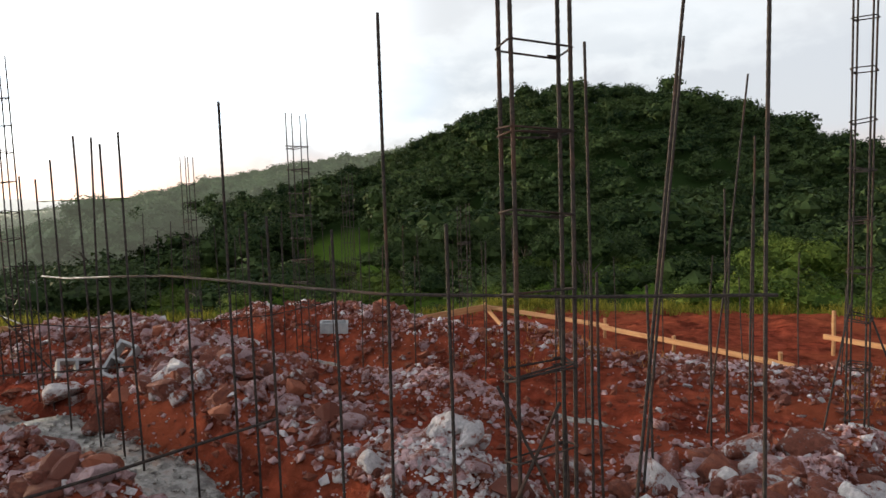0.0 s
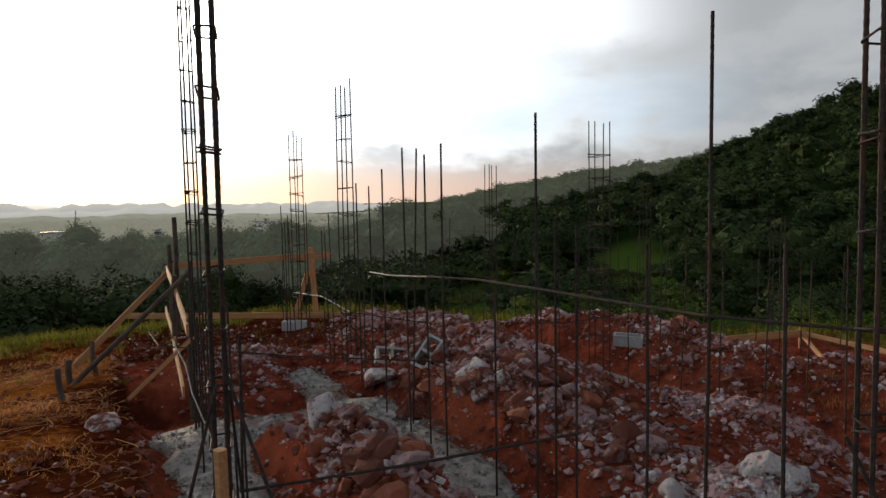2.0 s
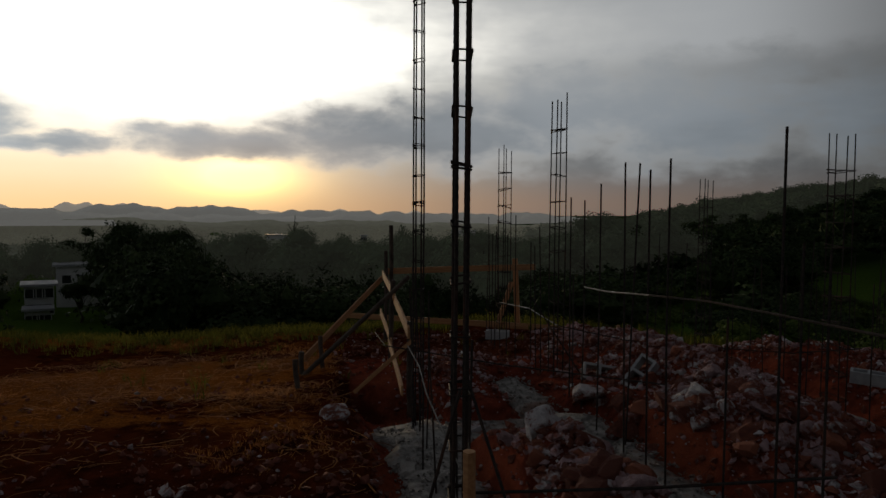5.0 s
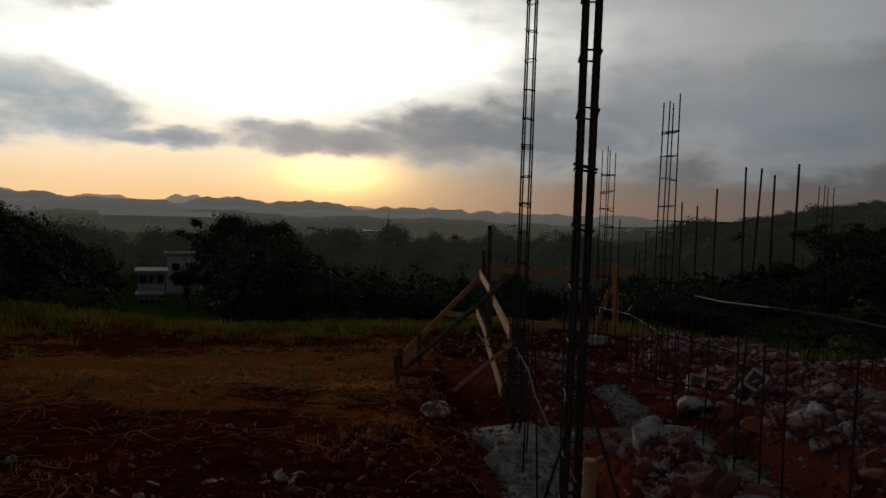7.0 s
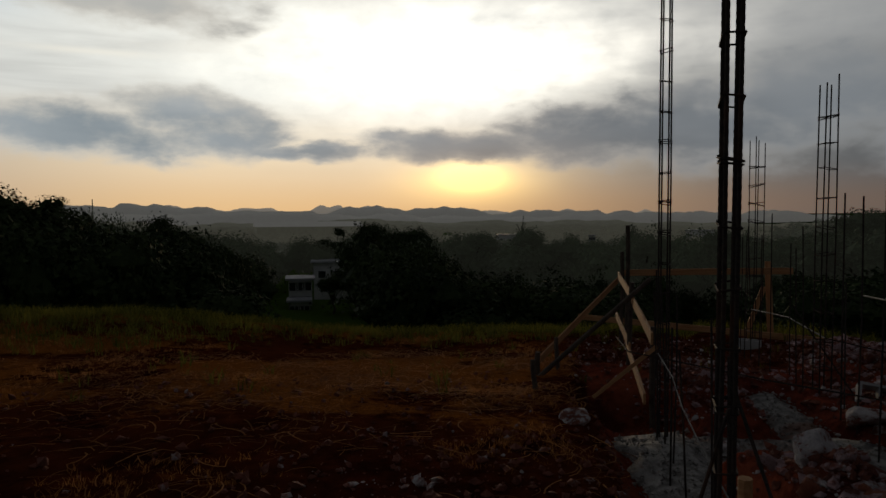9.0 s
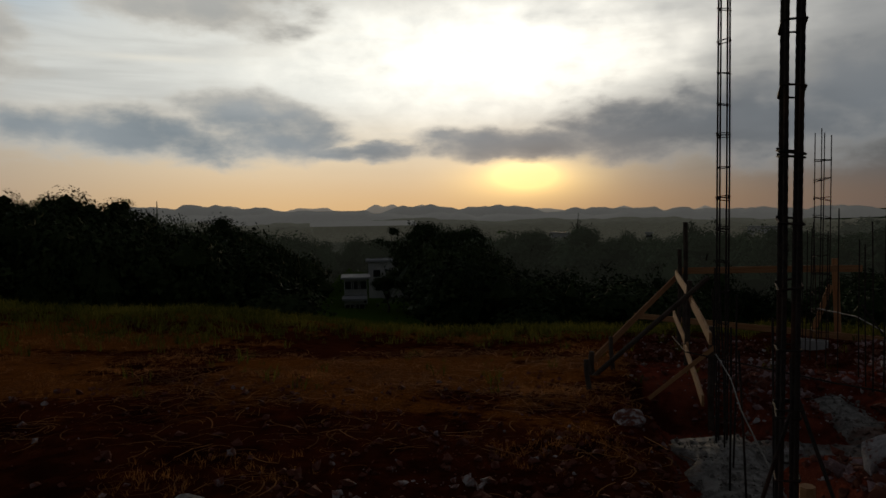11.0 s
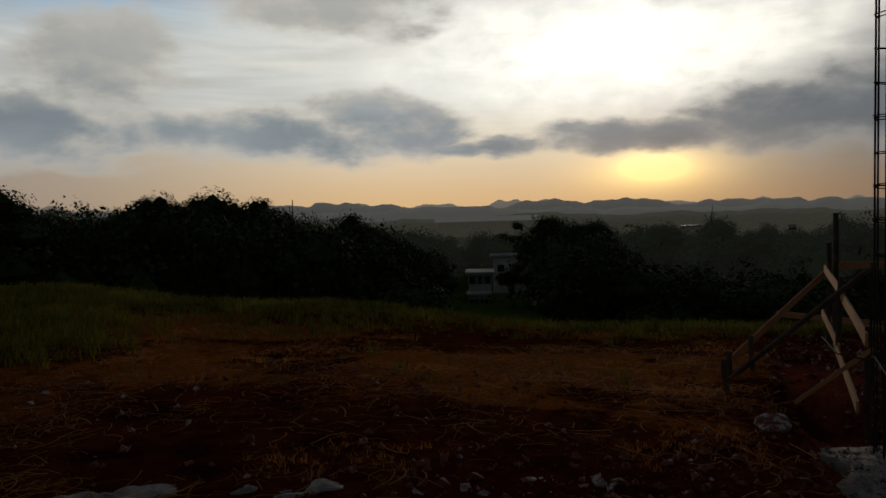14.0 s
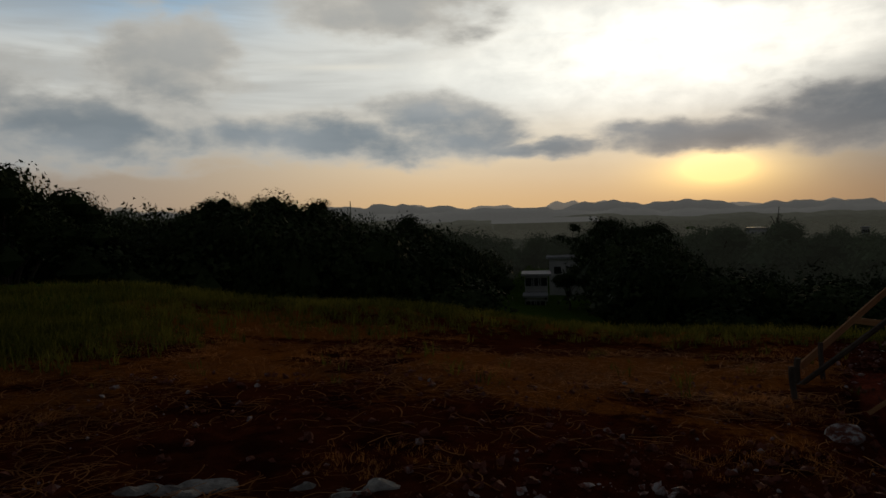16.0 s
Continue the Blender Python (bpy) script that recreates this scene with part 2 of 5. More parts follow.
GROUND = mat_ground()
LIME = mat_rock("white_limestone", (0.76, 0.71, 0.72), (0.30, 0.105, 0.072), 0.50)
PINK = mat_rock("pink_limestone", (0.56, 0.38, 0.39), (0.29, 0.095, 0.066), 0.50)
CLOD = mat_plain("red_clay_clods", (0.11, 0.028, 0.015), (0.26, 0.078, 0.040), 6.0, 0.95, depth=0.03, strength=0.7, random_tone=0.5)
def mat_concrete():
    m, tree, bsdf = material("grey_poured_concrete", 0.88)
    p = world_place(tree)
    n1, n2, n3 = fbm(tree, p, 1.3, 5, 0.6), fbm(tree, p, 9.0, 5, 0.65), fbm(tree, p, 55.0, 4, 0.7)
    c = mix_rgb(tree, n2.smooth(0.36, 0.64), (0.15, 0.14, 0.13), (0.40, 0.385, 0.36))
    c = mix_rgb(tree, (n1 + (n2 - 0.5) * 0.5).smooth(0.54, 0.68) * 0.8, c, (0.16, 0.065, 0.035))
    c = mix_rgb(tree, n3.smooth(0.58, 0.7) * 0.5, c, (0.42, 0.40, 0.38))
    colour(tree, bsdf, c)
    bump(tree, bsdf, n2 * 0.5 + n3 * 0.5, 0.8, 0.03)
    return m


CONCRETE = mat_concrete()
BLOCK = mat_plain("grey_block", (0.25, 0.26, 0.27), (0.40, 0.40, 0.40), 9.0, 0.9, depth=0.006, random_tone=0.3)
WOOD = mat_wood()
BARK = mat_plain("dark_weathered_timber", (0.035, 0.026, 0.020), (0.10, 0.075, 0.055), 7.0, 0.9)
STEEL = mat_steel()
WIRE = mat_plain("bare_bright_rod", (0.16, 0.15, 0.14), (0.30, 0.28, 0.25), 12.0, 0.5, 0.4, 0.001)
HILL_LEAF = mat_leaf("hill_foliage", (0.010, 0.022, 0.009), (0.060, 0.086, 0.028), 0.09)
WOOD_LEAF = mat_leaf("valley_foliage", (0.020, 0.034, 0.014), (0.062, 0.085, 0.032), 0.06)
BUSH_LEAF = mat_leaf("bright_shrub_foliage", (0.020, 0.040, 0.008), (0.105, 0.140, 0.026), 0.5)
BLADE = mat_leaf("grass_blades", (0.050, 0.062, 0.008), (0.24, 0.22, 0.036), 0.7, 0.45)
STRAW = mat_leaf("dry_straw", (0.13, 0.042, 0.011), (0.66, 0.30, 0.095), 1.2, 0.55)
# haze emitted by the surfaces themselves; woods, ridges, warehouse and mast use these
HAZE_NEAR = mat_haze_glow("haze_glow_woods", (0.045, 0.06, 0.032), (0.17, 0.17, 0.140), 0.85)
HAZE_WOODS = mat_haze_glow("faint_haze_glow_woods", (0.035, 0.055, 0.024), (0.10, 0.10, 0.080), 0.52)
HAZE_BEYOND = mat_haze_glow("pale_haze_glow_woods", (0.05, 0.06, 0.036), (0.30, 0.285, 0.225), 1.0)
HAZE_MID = mat_haze_glow("haze_glow_ridge", (0.03, 0.04, 0.03), (0.66, 0.64, 0.60), 1.0)
HAZE_FAR = mat_haze_glow("haze_glow_far_ridge", (0.03, 0.035, 0.03), (1.25, 1.10, 0.92), 1.1)
WHITEWASH = mat_plain("pale_house_paint", (0.55, 0.55, 0.56), (0.72, 0.71, 0.70), 0.8, 0.8)
ROOF = mat_plain("grey_sheet_roof", (0.30, 0.31, 0.33), (0.45, 0.45, 0.46), 0.5, 0.6)
GLASS = mat_plain("dark_window_glass", (0.02, 0.022, 0.025), (0.05, 0.05, 0.055), 0.5, 0.15)

# ---- the lie of the land ----
E_S, E_N = np.array((-0.8131, 0.5822)), np.array((0.5822, 0.8131))   # along the front wall lines, and across them
RNG = np.random.default_rng(5)


def plan(s, n):
    """Plan coordinates along and across the wall lines, as x and y."""
    p = s * E_S + n * E_N
    return float(p[0]), float(p[1])


def step(a, lo, hi):
    t = np.clip((a - lo) / (hi - lo), 0, 1)
    return t * t * (3 - 2 * t)


def lattice(ix, iy, seed):
    h = np.sin(ix * 127.1 + iy * 311.7 + seed * 74.7) * 43758.5453
    return h - np.floor(h)


def value_noise(x, y, seed=0):
    ix, iy = np.floor(x), np.floor(y)
    fx, fy = x - ix, y - iy
    fx, fy = fx * fx * (3 - 2 * fx), fy * fy * (3 - 2 * fy)
    a, b = lattice(ix, iy, seed), lattice(ix + 1, iy, seed)
    c, d = lattice(ix, iy + 1, seed), lattice(ix + 1, iy + 1, seed)
    return (a + (b - a) * fx) * (1 - fy) + (c + (d - c) * fx) * fy - 0.5


# footings: s from, s to, n from, n to, level of the concrete
FOOTINGS = [(-3.0, 7.2, 1.78, 2.48, -0.45), (7.2, 9.0, 1.70, 2.22, -0.50), (3.0, 7.2, 0.10, 0.80, -0.45),
            (6.45, 7.2, 0.80, 1.78, -0.46), (0.25, 0.85, 4.7, 6.6, -0.58), (3.0, 12.4, 5.25, 5.95, -0.72),
            (-2.6, 1.35, 6.6, 7.2, -0.72)]
# heaps: s, n, half length, half width, height
HEAPS = [(4.5, 1.25, 1.15, 0.40, 0.42), (8.9, 1.25, 1.0, 0.55, 0.28),
         (7.4, 3.7, 1.9, 0.75, 0.50), (9.8, 3.8, 1.3, 0.8, 0.35), (5.1, 3.15, 1.5, 0.5, 0.30),
         (4.5, 4.75, 1.0, 0.55, 0.32), (6.7, 4.55, 0.7, 0.35, 0.10), (3.0, 3.05, 0.7, 0.4, 0.20), (1.0, 4.3, 0.9, 0.9, 0.16),
         (0.3, 5.7, 0.9, 0.8, 0.20), (-0.6, 6.0, 1.2, 0.5, 0.32),
         (7.5, 6.9, 1.7, 0.5, 0.55), (9.9, 6.5, 1.5, 0.5, 0.45), (5.2, 7.4, 1.3, 0.5, 0.36), (2.9, 8.0, 1.2, 0.5, 0.22),
         (0.8, 8.9, 1.2, 0.5, 0.26), (-1.5, 8.6, 1.2, 0.6, 0.30), (12.2, 4.2, 1.2, 0.6, 0.25)]


def ground_z(x, y, fine=True):
    x, y = np.asarray(x, float), np.asarray(y, float)
    s, n = x * E_S[0] + y * E_S[1], x * E_N[0] + y * E_N[1]
    upper = 0.10 - 0.085 * np.clip(y - 0.5, 0, 10) * step(x, 2.0, -3.0)
    inner = -0.30 - 0.085 * np.clip(n - 2.5, 0, 9) - 0.03 * np.clip(s - 5, 0, 9)
    z = upper + (inner - upper) * step(n + 0.12 * value_noise(x * 0.9, y * 0.9, 4), -0.25, 0.12) * step(s, 10.5, 8.5)
    low = step(n, 2.0, 3.2) * step(s, 8.0, 10.5)
    z = z + (inner - z) * low
    for hs, hn, ls, ln, h in HEAPS:
        q = ((s - hs) / ls) ** 2 + ((n - hn) / ln) ** 2
        z = z + h * np.exp(-q * 0.9) * (1 + 0.7 * value_noise(x * 2.1, y * 2.1, 9))
    if fine:
        rough = 0.35 + 0.65 * step(n, -0.4, 0.3)
        z = z + rough * (0.09 * value_noise(x * 1.6, y * 1.6, 1) + 0.06 * value_noise(x * 4.3, y * 4.3, 2) + 0.035 * value_noise(x * 10.3, y * 10.3, 3))
    for s0, s1, n0, n1, level in FOOTINGS:
        wob = 0.07 * value_noise(x * 2.5, y * 2.5, 6)
        inside = step(s, s0 - 0.22, s0 + 0.05) * step(s, s1 + 0.22, s1 - 0.05) * step(n + wob, n0 - 0.22, n0 + 0.06) * step(n + wob, n1 + 0.22, n1 - 0.06)
        z = z + (np.minimum(z, level - 0.06) - z) * inside
    pit = step(s, 7.25, 7.5) * step(s, 8.9, 8.5) * step(n, -0.3, -0.1) * step(n, 1.0, 0.75)
    z = z + (np.minimum(z, -0.85) - z) * pit
    # brow of the plot, and the valley below it
    r, az = np.hypot(x, y), np.degrees(np.arctan2(-x, y))
    z = z - 0.50 * step(r, 5.0, 13.0) * step(az, 112, 88) * step(az, 44, 74)
    brow = 14.0 + 2.5 * step(az, 70, 90) + 4.0 * step(az, 95, 112) + 14 * step(az, 112, 150) + 12 * step(-az, 40, 90)
    drop = 4.6 + 8.0 * step(az, 22, 48) - 6.0 * step(np.abs(az), 108, 150)
    reach = 17.0 + 14 * step(az, 22, 48)
    over = np.maximum(0, r - brow + 1.0 * value_noise(x * 0.2, y * 0.2, 11))
    fall = drop * (1 - np.exp(-over / reach)) * step(over, 0, 5)
    z = z - fall
    far = step(r, 22, 60)
    z = z + far * (1.4 * value_noise(x * 0.035, y * 0.035, 13) + 0.5 * value_noise(x * 0.11, y * 0.11, 14))
    z = z - 7.0 * step(r, 120, 420) * step(az, 20, 45)
    return z + hills(x, y)


def hills(x, y):
    """The wooded hill over the field, its lower shoulder and the ridge behind."""
    def bump_at(cx, cy, lx, ly, h, p=1.0):
        q = ((x - cx) / lx) ** 2 + ((y - cy) / ly) ** 2
        return h * np.exp(-(q ** p))
    return (bump_at(25, 176, 46, 62, 22.4, 1.3) + bump_at(-34, 235, 80, 70, 14.0) + bump_at(95, 190, 50, 60, 6.0)
            + bump_at(-110, 420, 130, 90, 5.0) + bump_at(-95, -25, 34, 50, 4.5) + bump_at(-52, -30, 16, 18, 3.0))


def axis(lo, hi, fine, reach, grow):
    core = np.arange(lo, hi + fine / 2, fine)
    out, a, d = [], 0.0, fine
    while a < reach:
        d *= grow
        a += d
        out.append(a)
    out = np.array(out)
    return np.concatenate((lo - out[::-1], core, hi + out))


def mesh_from(name, verts, faces_flat, per, mat, smooth=False):
    me = bpy.data.meshes.new(name)
    nf = len(faces_flat) // per
    me.vertices.add(len(verts))
    me.vertices.foreach_set("co", np.asarray(verts, np.float32).ravel())
    me.loops.add(len(faces_flat))
    me.loops.foreach_set("vertex_index", np.asarray(faces_flat, np.int32))
    me.polygons.add(nf)
    me.polygons.foreach_set("loop_start", np.arange(0, nf * per, per, dtype=np.int32))
    me.polygons.foreach_set("use_smooth", np.full(nf, smooth))
    me.materials.append(mat)
    me.update(calc_edges=True)
    me.validate()
    return me


def grid_mesh(name, xs, ys, zf, mat):
    gx, gy = np.meshgrid(xs, ys)
    verts = np.stack((gx, gy, zf(gx, gy)), -1).reshape(-1, 3)
    w = len(xs)
    i = (np.arange(len(ys) - 1)[:, None] * w + np.arange(w - 1)[None]).ravel()
    quads = np.stack((i, i + 1, i + w + 1, i + w), -1).ravel()
    return mesh_from(name, verts, quads, 4, mat, True), verts


xs, ys = axis(-13.0, 6.5, 0.07, 4400, 1.13), axis(-1.5, 14.5, 0.07, 4400, 1.13)
ground_mesh, gv = grid_mesh("ground", xs, ys, ground_z, GROUND)
gx, gy = gv[:, 0], gv[:, 1]
g_s, g_n = gx * E_S[0] + gy * E_S[1], gx * E_N[0] + gy * E_N[1]
g_r, g_az = np.hypot(gx, gy), np.degrees(np.arctan2(-gx, gy))
edge = 13.4 + 1.4 * step(g_az, 116, 100) * step(g_az, 66, 82) + 1.2 * step(g_az, 50, 38)
grass = step(g_r + 2.0 * value_noise(gx * 0.35, gy * 0.35, 21), edge - 1.2, edge + 2.6)
grass = grass * (0.62 + 0.38 * step(g_r, 17.0, 24.0))
grass = np.maximum(grass, step(g_az, 98, 116) * step(g_r, 9.0, 12.5))
straw = (0.47 + 0.75 * value_noise(gx * 0.7, gy * 0.7, 22) + 0.4 * value_noise(gx * 2.3, gy * 2.3, 24)) * step(g_n, 0.2, -0.5) * (0.55 + 0.45 * step(g_r, 4, 8))
straw = np.maximum(straw, 0.3 * step(value_noise(gx * 0.6, gy * 0.6, 23), 0.1, 0.35) * step(g_n, 3.0, 3.6))
for key, values in (("grass", grass), ("straw", straw), ("dug_gain", step(g_n, -0.25, 0.1) * step(g_s, 11.5, 9.5))):
    ground_mesh.attributes.new(key, "FLOAT", "POINT").data.foreach_set("value", values.astype(np.float32))
tagged(new("ground", ground_mesh), "red clay building plot falling to a green valley", "ground", kind="structure")


# ---- helpers for things ----
def top(name, label, category, group="", at=(0, 0, 0), kind=""):
    ob = new(name)
    ob.empty_display_size = 0.1
    ob.location = at
    return tagged(ob, label, category, group, kind)


def part(name, data, mat, parent, label=""):
    """Links a bmesh or a mesh as one part under its thing; its coordinates are the world's."""
    if isinstance(data, bmesh.types.BMesh):
        me = bpy.data.meshes.new(name)
        data.to_mesh(me)
        data.free()
        me.materials.append(mat)
    else:
        me = data
    ob = new(name, me)
    if parent is not None:
        ob.parent = parent
        shift, up = Vector((0, 0, 0)), parent
        while up is not None:
            shift += up.location
            up = up.parent
        ob.location = -shift
    return tagged(ob, label)


def tube(points, r, sides=6, ribs=0.0):
    """A round bar along a polyline; ribs: spacing of raised rings along it."""
    bm = bmesh.new()
    pts = [Vector(p) for p in points]
    if ribs:
        dense = []
        for a, b in zip(pts, pts[1:]):
            k = max(1, int((b - a).length / ribs))
            dense += [a.lerp(b, i / k) for i in range(k)]
        pts = dense + [pts[-1]]
    rings, ref = [], None
    for i, p in enumerate(pts):
        d = (pts[min(i + 1, len(pts) - 1)] - pts[max(i - 1, 0)]).normalized()
        if ref is None:
            ref = d.orthogonal().normalized()
        ref = (ref - d * ref.dot(d)).normalized()
        side = d.cross(ref)
        rr = r * (1.14 if ribs and i % 2 else 1.0)
        rings.append([bm.verts.new(p + (ref * math.cos(t) + side * math.sin(t)) * rr) for t in (2 * math.pi * k / sides for k in range(sides))])
    for a, b in zip(rings, rings[1:]):
        for k in range(sides):
            bm.faces.new((a[k], a[(k + 1) % sides], b[(k + 1) % sides], b[k]))
    bm.faces.new(rings[0][::-1])
    bm.faces.new(rings[-1])
    return bm


def gz(x, y):
    return float(ground_z(x, y))


def footing_level(x, y):
    s, n = x * E_S[0] + y * E_S[1], x * E_N[0] + y * E_N[1]
    for s0, s1, n0, n1, level in FOOTINGS:
        if s0 <= s <= s1 and n0 <= n <= n1:
            return level
    return gz(x, y)


# ---- poured footings ----
def footing(s0, s1, n0, n1, level):
    ks, kn = max(2, int((s1 - s0) / 0.12)), max(2, int((n1 - n0) / 0.12))
    verts = []
    for layer in (0, 1):
        for i in range(ks + 1):
            for j in range(kn + 1):
                s, n = s0 + (s1 - s0) * i / ks, n0 + (n1 - n0) * j / kn
                rim = j in (0, kn)
                n += (0.36 * float(value_noise(np.array(s * 2.9), np.array(n0 * 3.1 + j), 31))) if rim else 0
                x, y = plan(s, n)
                z = level + 0.10 * float(value_noise(np.array(x * 2.3), np.array(y * 2.3), 32)) + 0.05 * float(value_noise(np.array(x * 7), np.array(y * 7), 33)) - (0.05 if rim else 0)
                verts.append((x, y, z if layer == 0 else level - 0.35))
    w, off = kn + 1, (ks + 1) * (kn + 1)
    bm = bmesh.new()
    v = [bm.verts.new(p) for p in verts]
    for i in range(ks):
        for j in range(kn):
            q = (i * w + j, (i + 1) * w + j, (i + 1) * w + j + 1, i * w + j + 1)
            bm.faces.new([v[k] for k in q])
            bm.faces.new([v[k + off] for k in q[::-1]])
    rim_loop = [i * w for i in range(ks + 1)] + [ks * w + j for j in range(1, w)] + [i * w + kn for i in range(ks - 1, -1, -1)] + [j for j in range(kn - 1, 0, -1)]
    for a, b in zip(rim_loop, rim_loop[1:] + rim_loop[:1]):
        bm.faces.new((v[a], v[a + off], v[b + off], v[b]))
    bmesh.ops.recalc_face_normals(bm, faces=bm.faces)
    for f in bm.faces:
        f.smooth = True
    ob = part("strip_footing", bm, CONCRETE, None)
    return tagged(ob, "rough grey poured concrete strip footing in its trench", "footing", "footings", "structure")


for row in FOOTINGS:
    footing(*row)


# ---- reinforcement ----
BAR = 0.0085


def rebar(x, y, z1, lean=(0.0, 0.0), r=BAR, z0=None, label="dark rusty vertical rebar standing in the footing"):
    z0 = footing_level(x, y) - 0.08 if z0 is None else z0
    bend = RNG.uniform(-0.012, 0.012, 2)
    mid = ((x + lean[0] / 2 + bend[0]), (y + lean[1] / 2 + bend[1]), (z0 + z1) / 2)
    bm = tube([(x, y, z0), mid, (x + lean[0], y + lean[1], z1)], r, 6, 0.022 if math.hypot(x, y) < 5 else 0.0)
    ob = part("rebar", bm, STEEL, None)
    return tagged(ob, label, "rebar", "vertical rebars")


def stirrup(cx, cy, z, a, b, ang, r, tilt):
    """A closed tie of bent bar round the corner bars, with its lapped hook."""
    ca, sa = math.cos(ang), math.sin(ang)
    pts, c = [], min(a, b) * 0.25
    for sx, sy in ((1, 1), (-1, 1), (-1, -1), (1, -1)):
        for k in range(3):
            t = (k / 2) * math.pi / 2 + {(1, 1): 0, (-1, 1): math.pi / 2, (-1, -1): math.pi, (1, -1): 1.5 * math.pi}[(sx, sy)]
            pts.append((sx * (a - c) + c * math.cos(t), sy * (b - c) + c * math.sin(t)))
    pts += [pts[0], pts[1], (pts[2][0] - a * 0.25, pts[2][1])]
    out = []
    for i, (u, v) in enumerate(pts):
        lift = 2.2 * r * i / len(pts)
        out.append((cx + u * ca - v * sa, cy + u * sa + v * ca, z + lift + tilt[0] * u + tilt[1] * v))
    return tube(out, r, 5)


def column_cage(x, y, z1, a, b, ang, ties, label, seed, lean=(0.0, 0.0), uneven=0.06, wide_bars=False):
    """Four bars in a rectangle of half sizes a and b with ties at the given heights."""
    rng = random.Random(seed)
    z0 = footing_level(x, y) - 0.08
    ob = top("rebar_column", label, "rebar column", "column cages", (x, y, z0))
    ca, sa = math.cos(ang), math.sin(ang)
    for u, v in ((a, b), (-a, b), (-a, -b), (a, -b)):
        px, py = x + u * ca - v * sa, y + u * sa + v * ca
        zt = z1 + rng.uniform(-uneven, uneven)
        mid = (px + lean[0] / 2 + rng.uniform(-0.012, 0.012), py + lean[1] / 2 + rng.uniform(-0.012, 0.012), (z0 + zt) / 2)
        bm = tube([(px, py, z0), mid, (px + lean[0], py + lean[1], zt)], BAR * (1.15 if wide_bars else 0.95), 6, 0.022 if math.hypot(x, y) < 4.5 else 0.0)
        part("bar", bm, STEEL, ob)
    for z in ties:
        f = (z - z0) / max(0.1, z1 - z0)
        bm = stirrup(x + lean[0] * f, y + lean[1] * f, z, a + 0.014, b + 0.014, ang, 0.0052, (rng.uniform(-0.12, 0.12), rng.uniform(-0.25, 0.25)))
        part("tie", bm, STEEL, ob)
        if rng.random() < 0.4:
            bm = stirrup(x + lean[0] * f, y + lean[1] * f, z + 0.02, a + 0.016, b + 0.016, ang, 0.0052, (rng.uniform(-0.1, 0.1), rng.uniform(-0.2, 0.2)))
            part("tie", bm, STEEL, ob)
    return ob


def levels(z_from, z_to, gap):
    return [z_from + gap * k for k in range(int((z_to - z_from) / gap) + 1)]


WALL = math.atan2(E_S[1], E_S[0])        # heading of the front wall lines
CROSS = math.atan2(E_N[1], E_N[0])
column_cage(-0.02, 3.07, 3.25, 0.16, 0.045, math.atan2(0.19, 0.30), [-0.02 + 0.0, 0.37, 0.76, 1.14, 1.50, 1.86, 2.24, 2.65, 3.02], "tall dark rebar column cage with rusty square ties", 1, wide_bars=True)
column_cage(-2.80, 2.24, 3.30, 0.11, 0.032, radians(134), levels(-0.28, 3.2, 0.272), "tall rebar column cage standing on a footing pad", 2, wide_bars=True)
column_cage(-5.42, 4.50, 4.40, 0.075, 0.036, radians(128), levels(-0.2, 4.3, 0.28), "tall slender rebar column cage over the footing", 3, lean=(-0.05, 0.03))
column_cage(-5.60, 7.12, 3.14, 0.10, 0.06, WALL, [-0.1, 0.2, 0.55, 0.9, 1.2, 1.5, 1.83, 2.16, 2.44, 2.72], "tall rebar column cage with bars left long on top", 4)
column_cage(-8.50, 9.64, 2.85, 0.17, 0.07, WALL, levels(-0.3, 2.6, 0.30), "rebar column cage at the far wall corner", 5)
column_cage(-2.87, 8.97, 2.64, 0.15, 0.05, WALL, levels(-0.5, 2.4, 0.30), "rebar column cage with ladder-like ties", 6)
column_cage(-5.84, 12.10, 2.35, 0.13, 0.05, WALL, levels(-0.5, 2.1, 0.33), "distant rebar column cage at the plot edge", 7)
column_cage(-3.40, 14.20, 1.90, 0.11, 0.05, WALL, levels(-0.8, 1.8, 0.33), "distant rebar column cage at the plot edge", 8)
column_cage(-0.95, 13.30, 1.25, 0.11, 0.05, WALL, levels(-0.8, 1.1, 0.33), "short distant rebar column cage", 9)
column_cage(2.69, 5.74, 3.35, 0.09, 0.07, CROSS, levels(-0.35, 3.2, 0.40), "tall rebar column cage on the cross wall", 10)

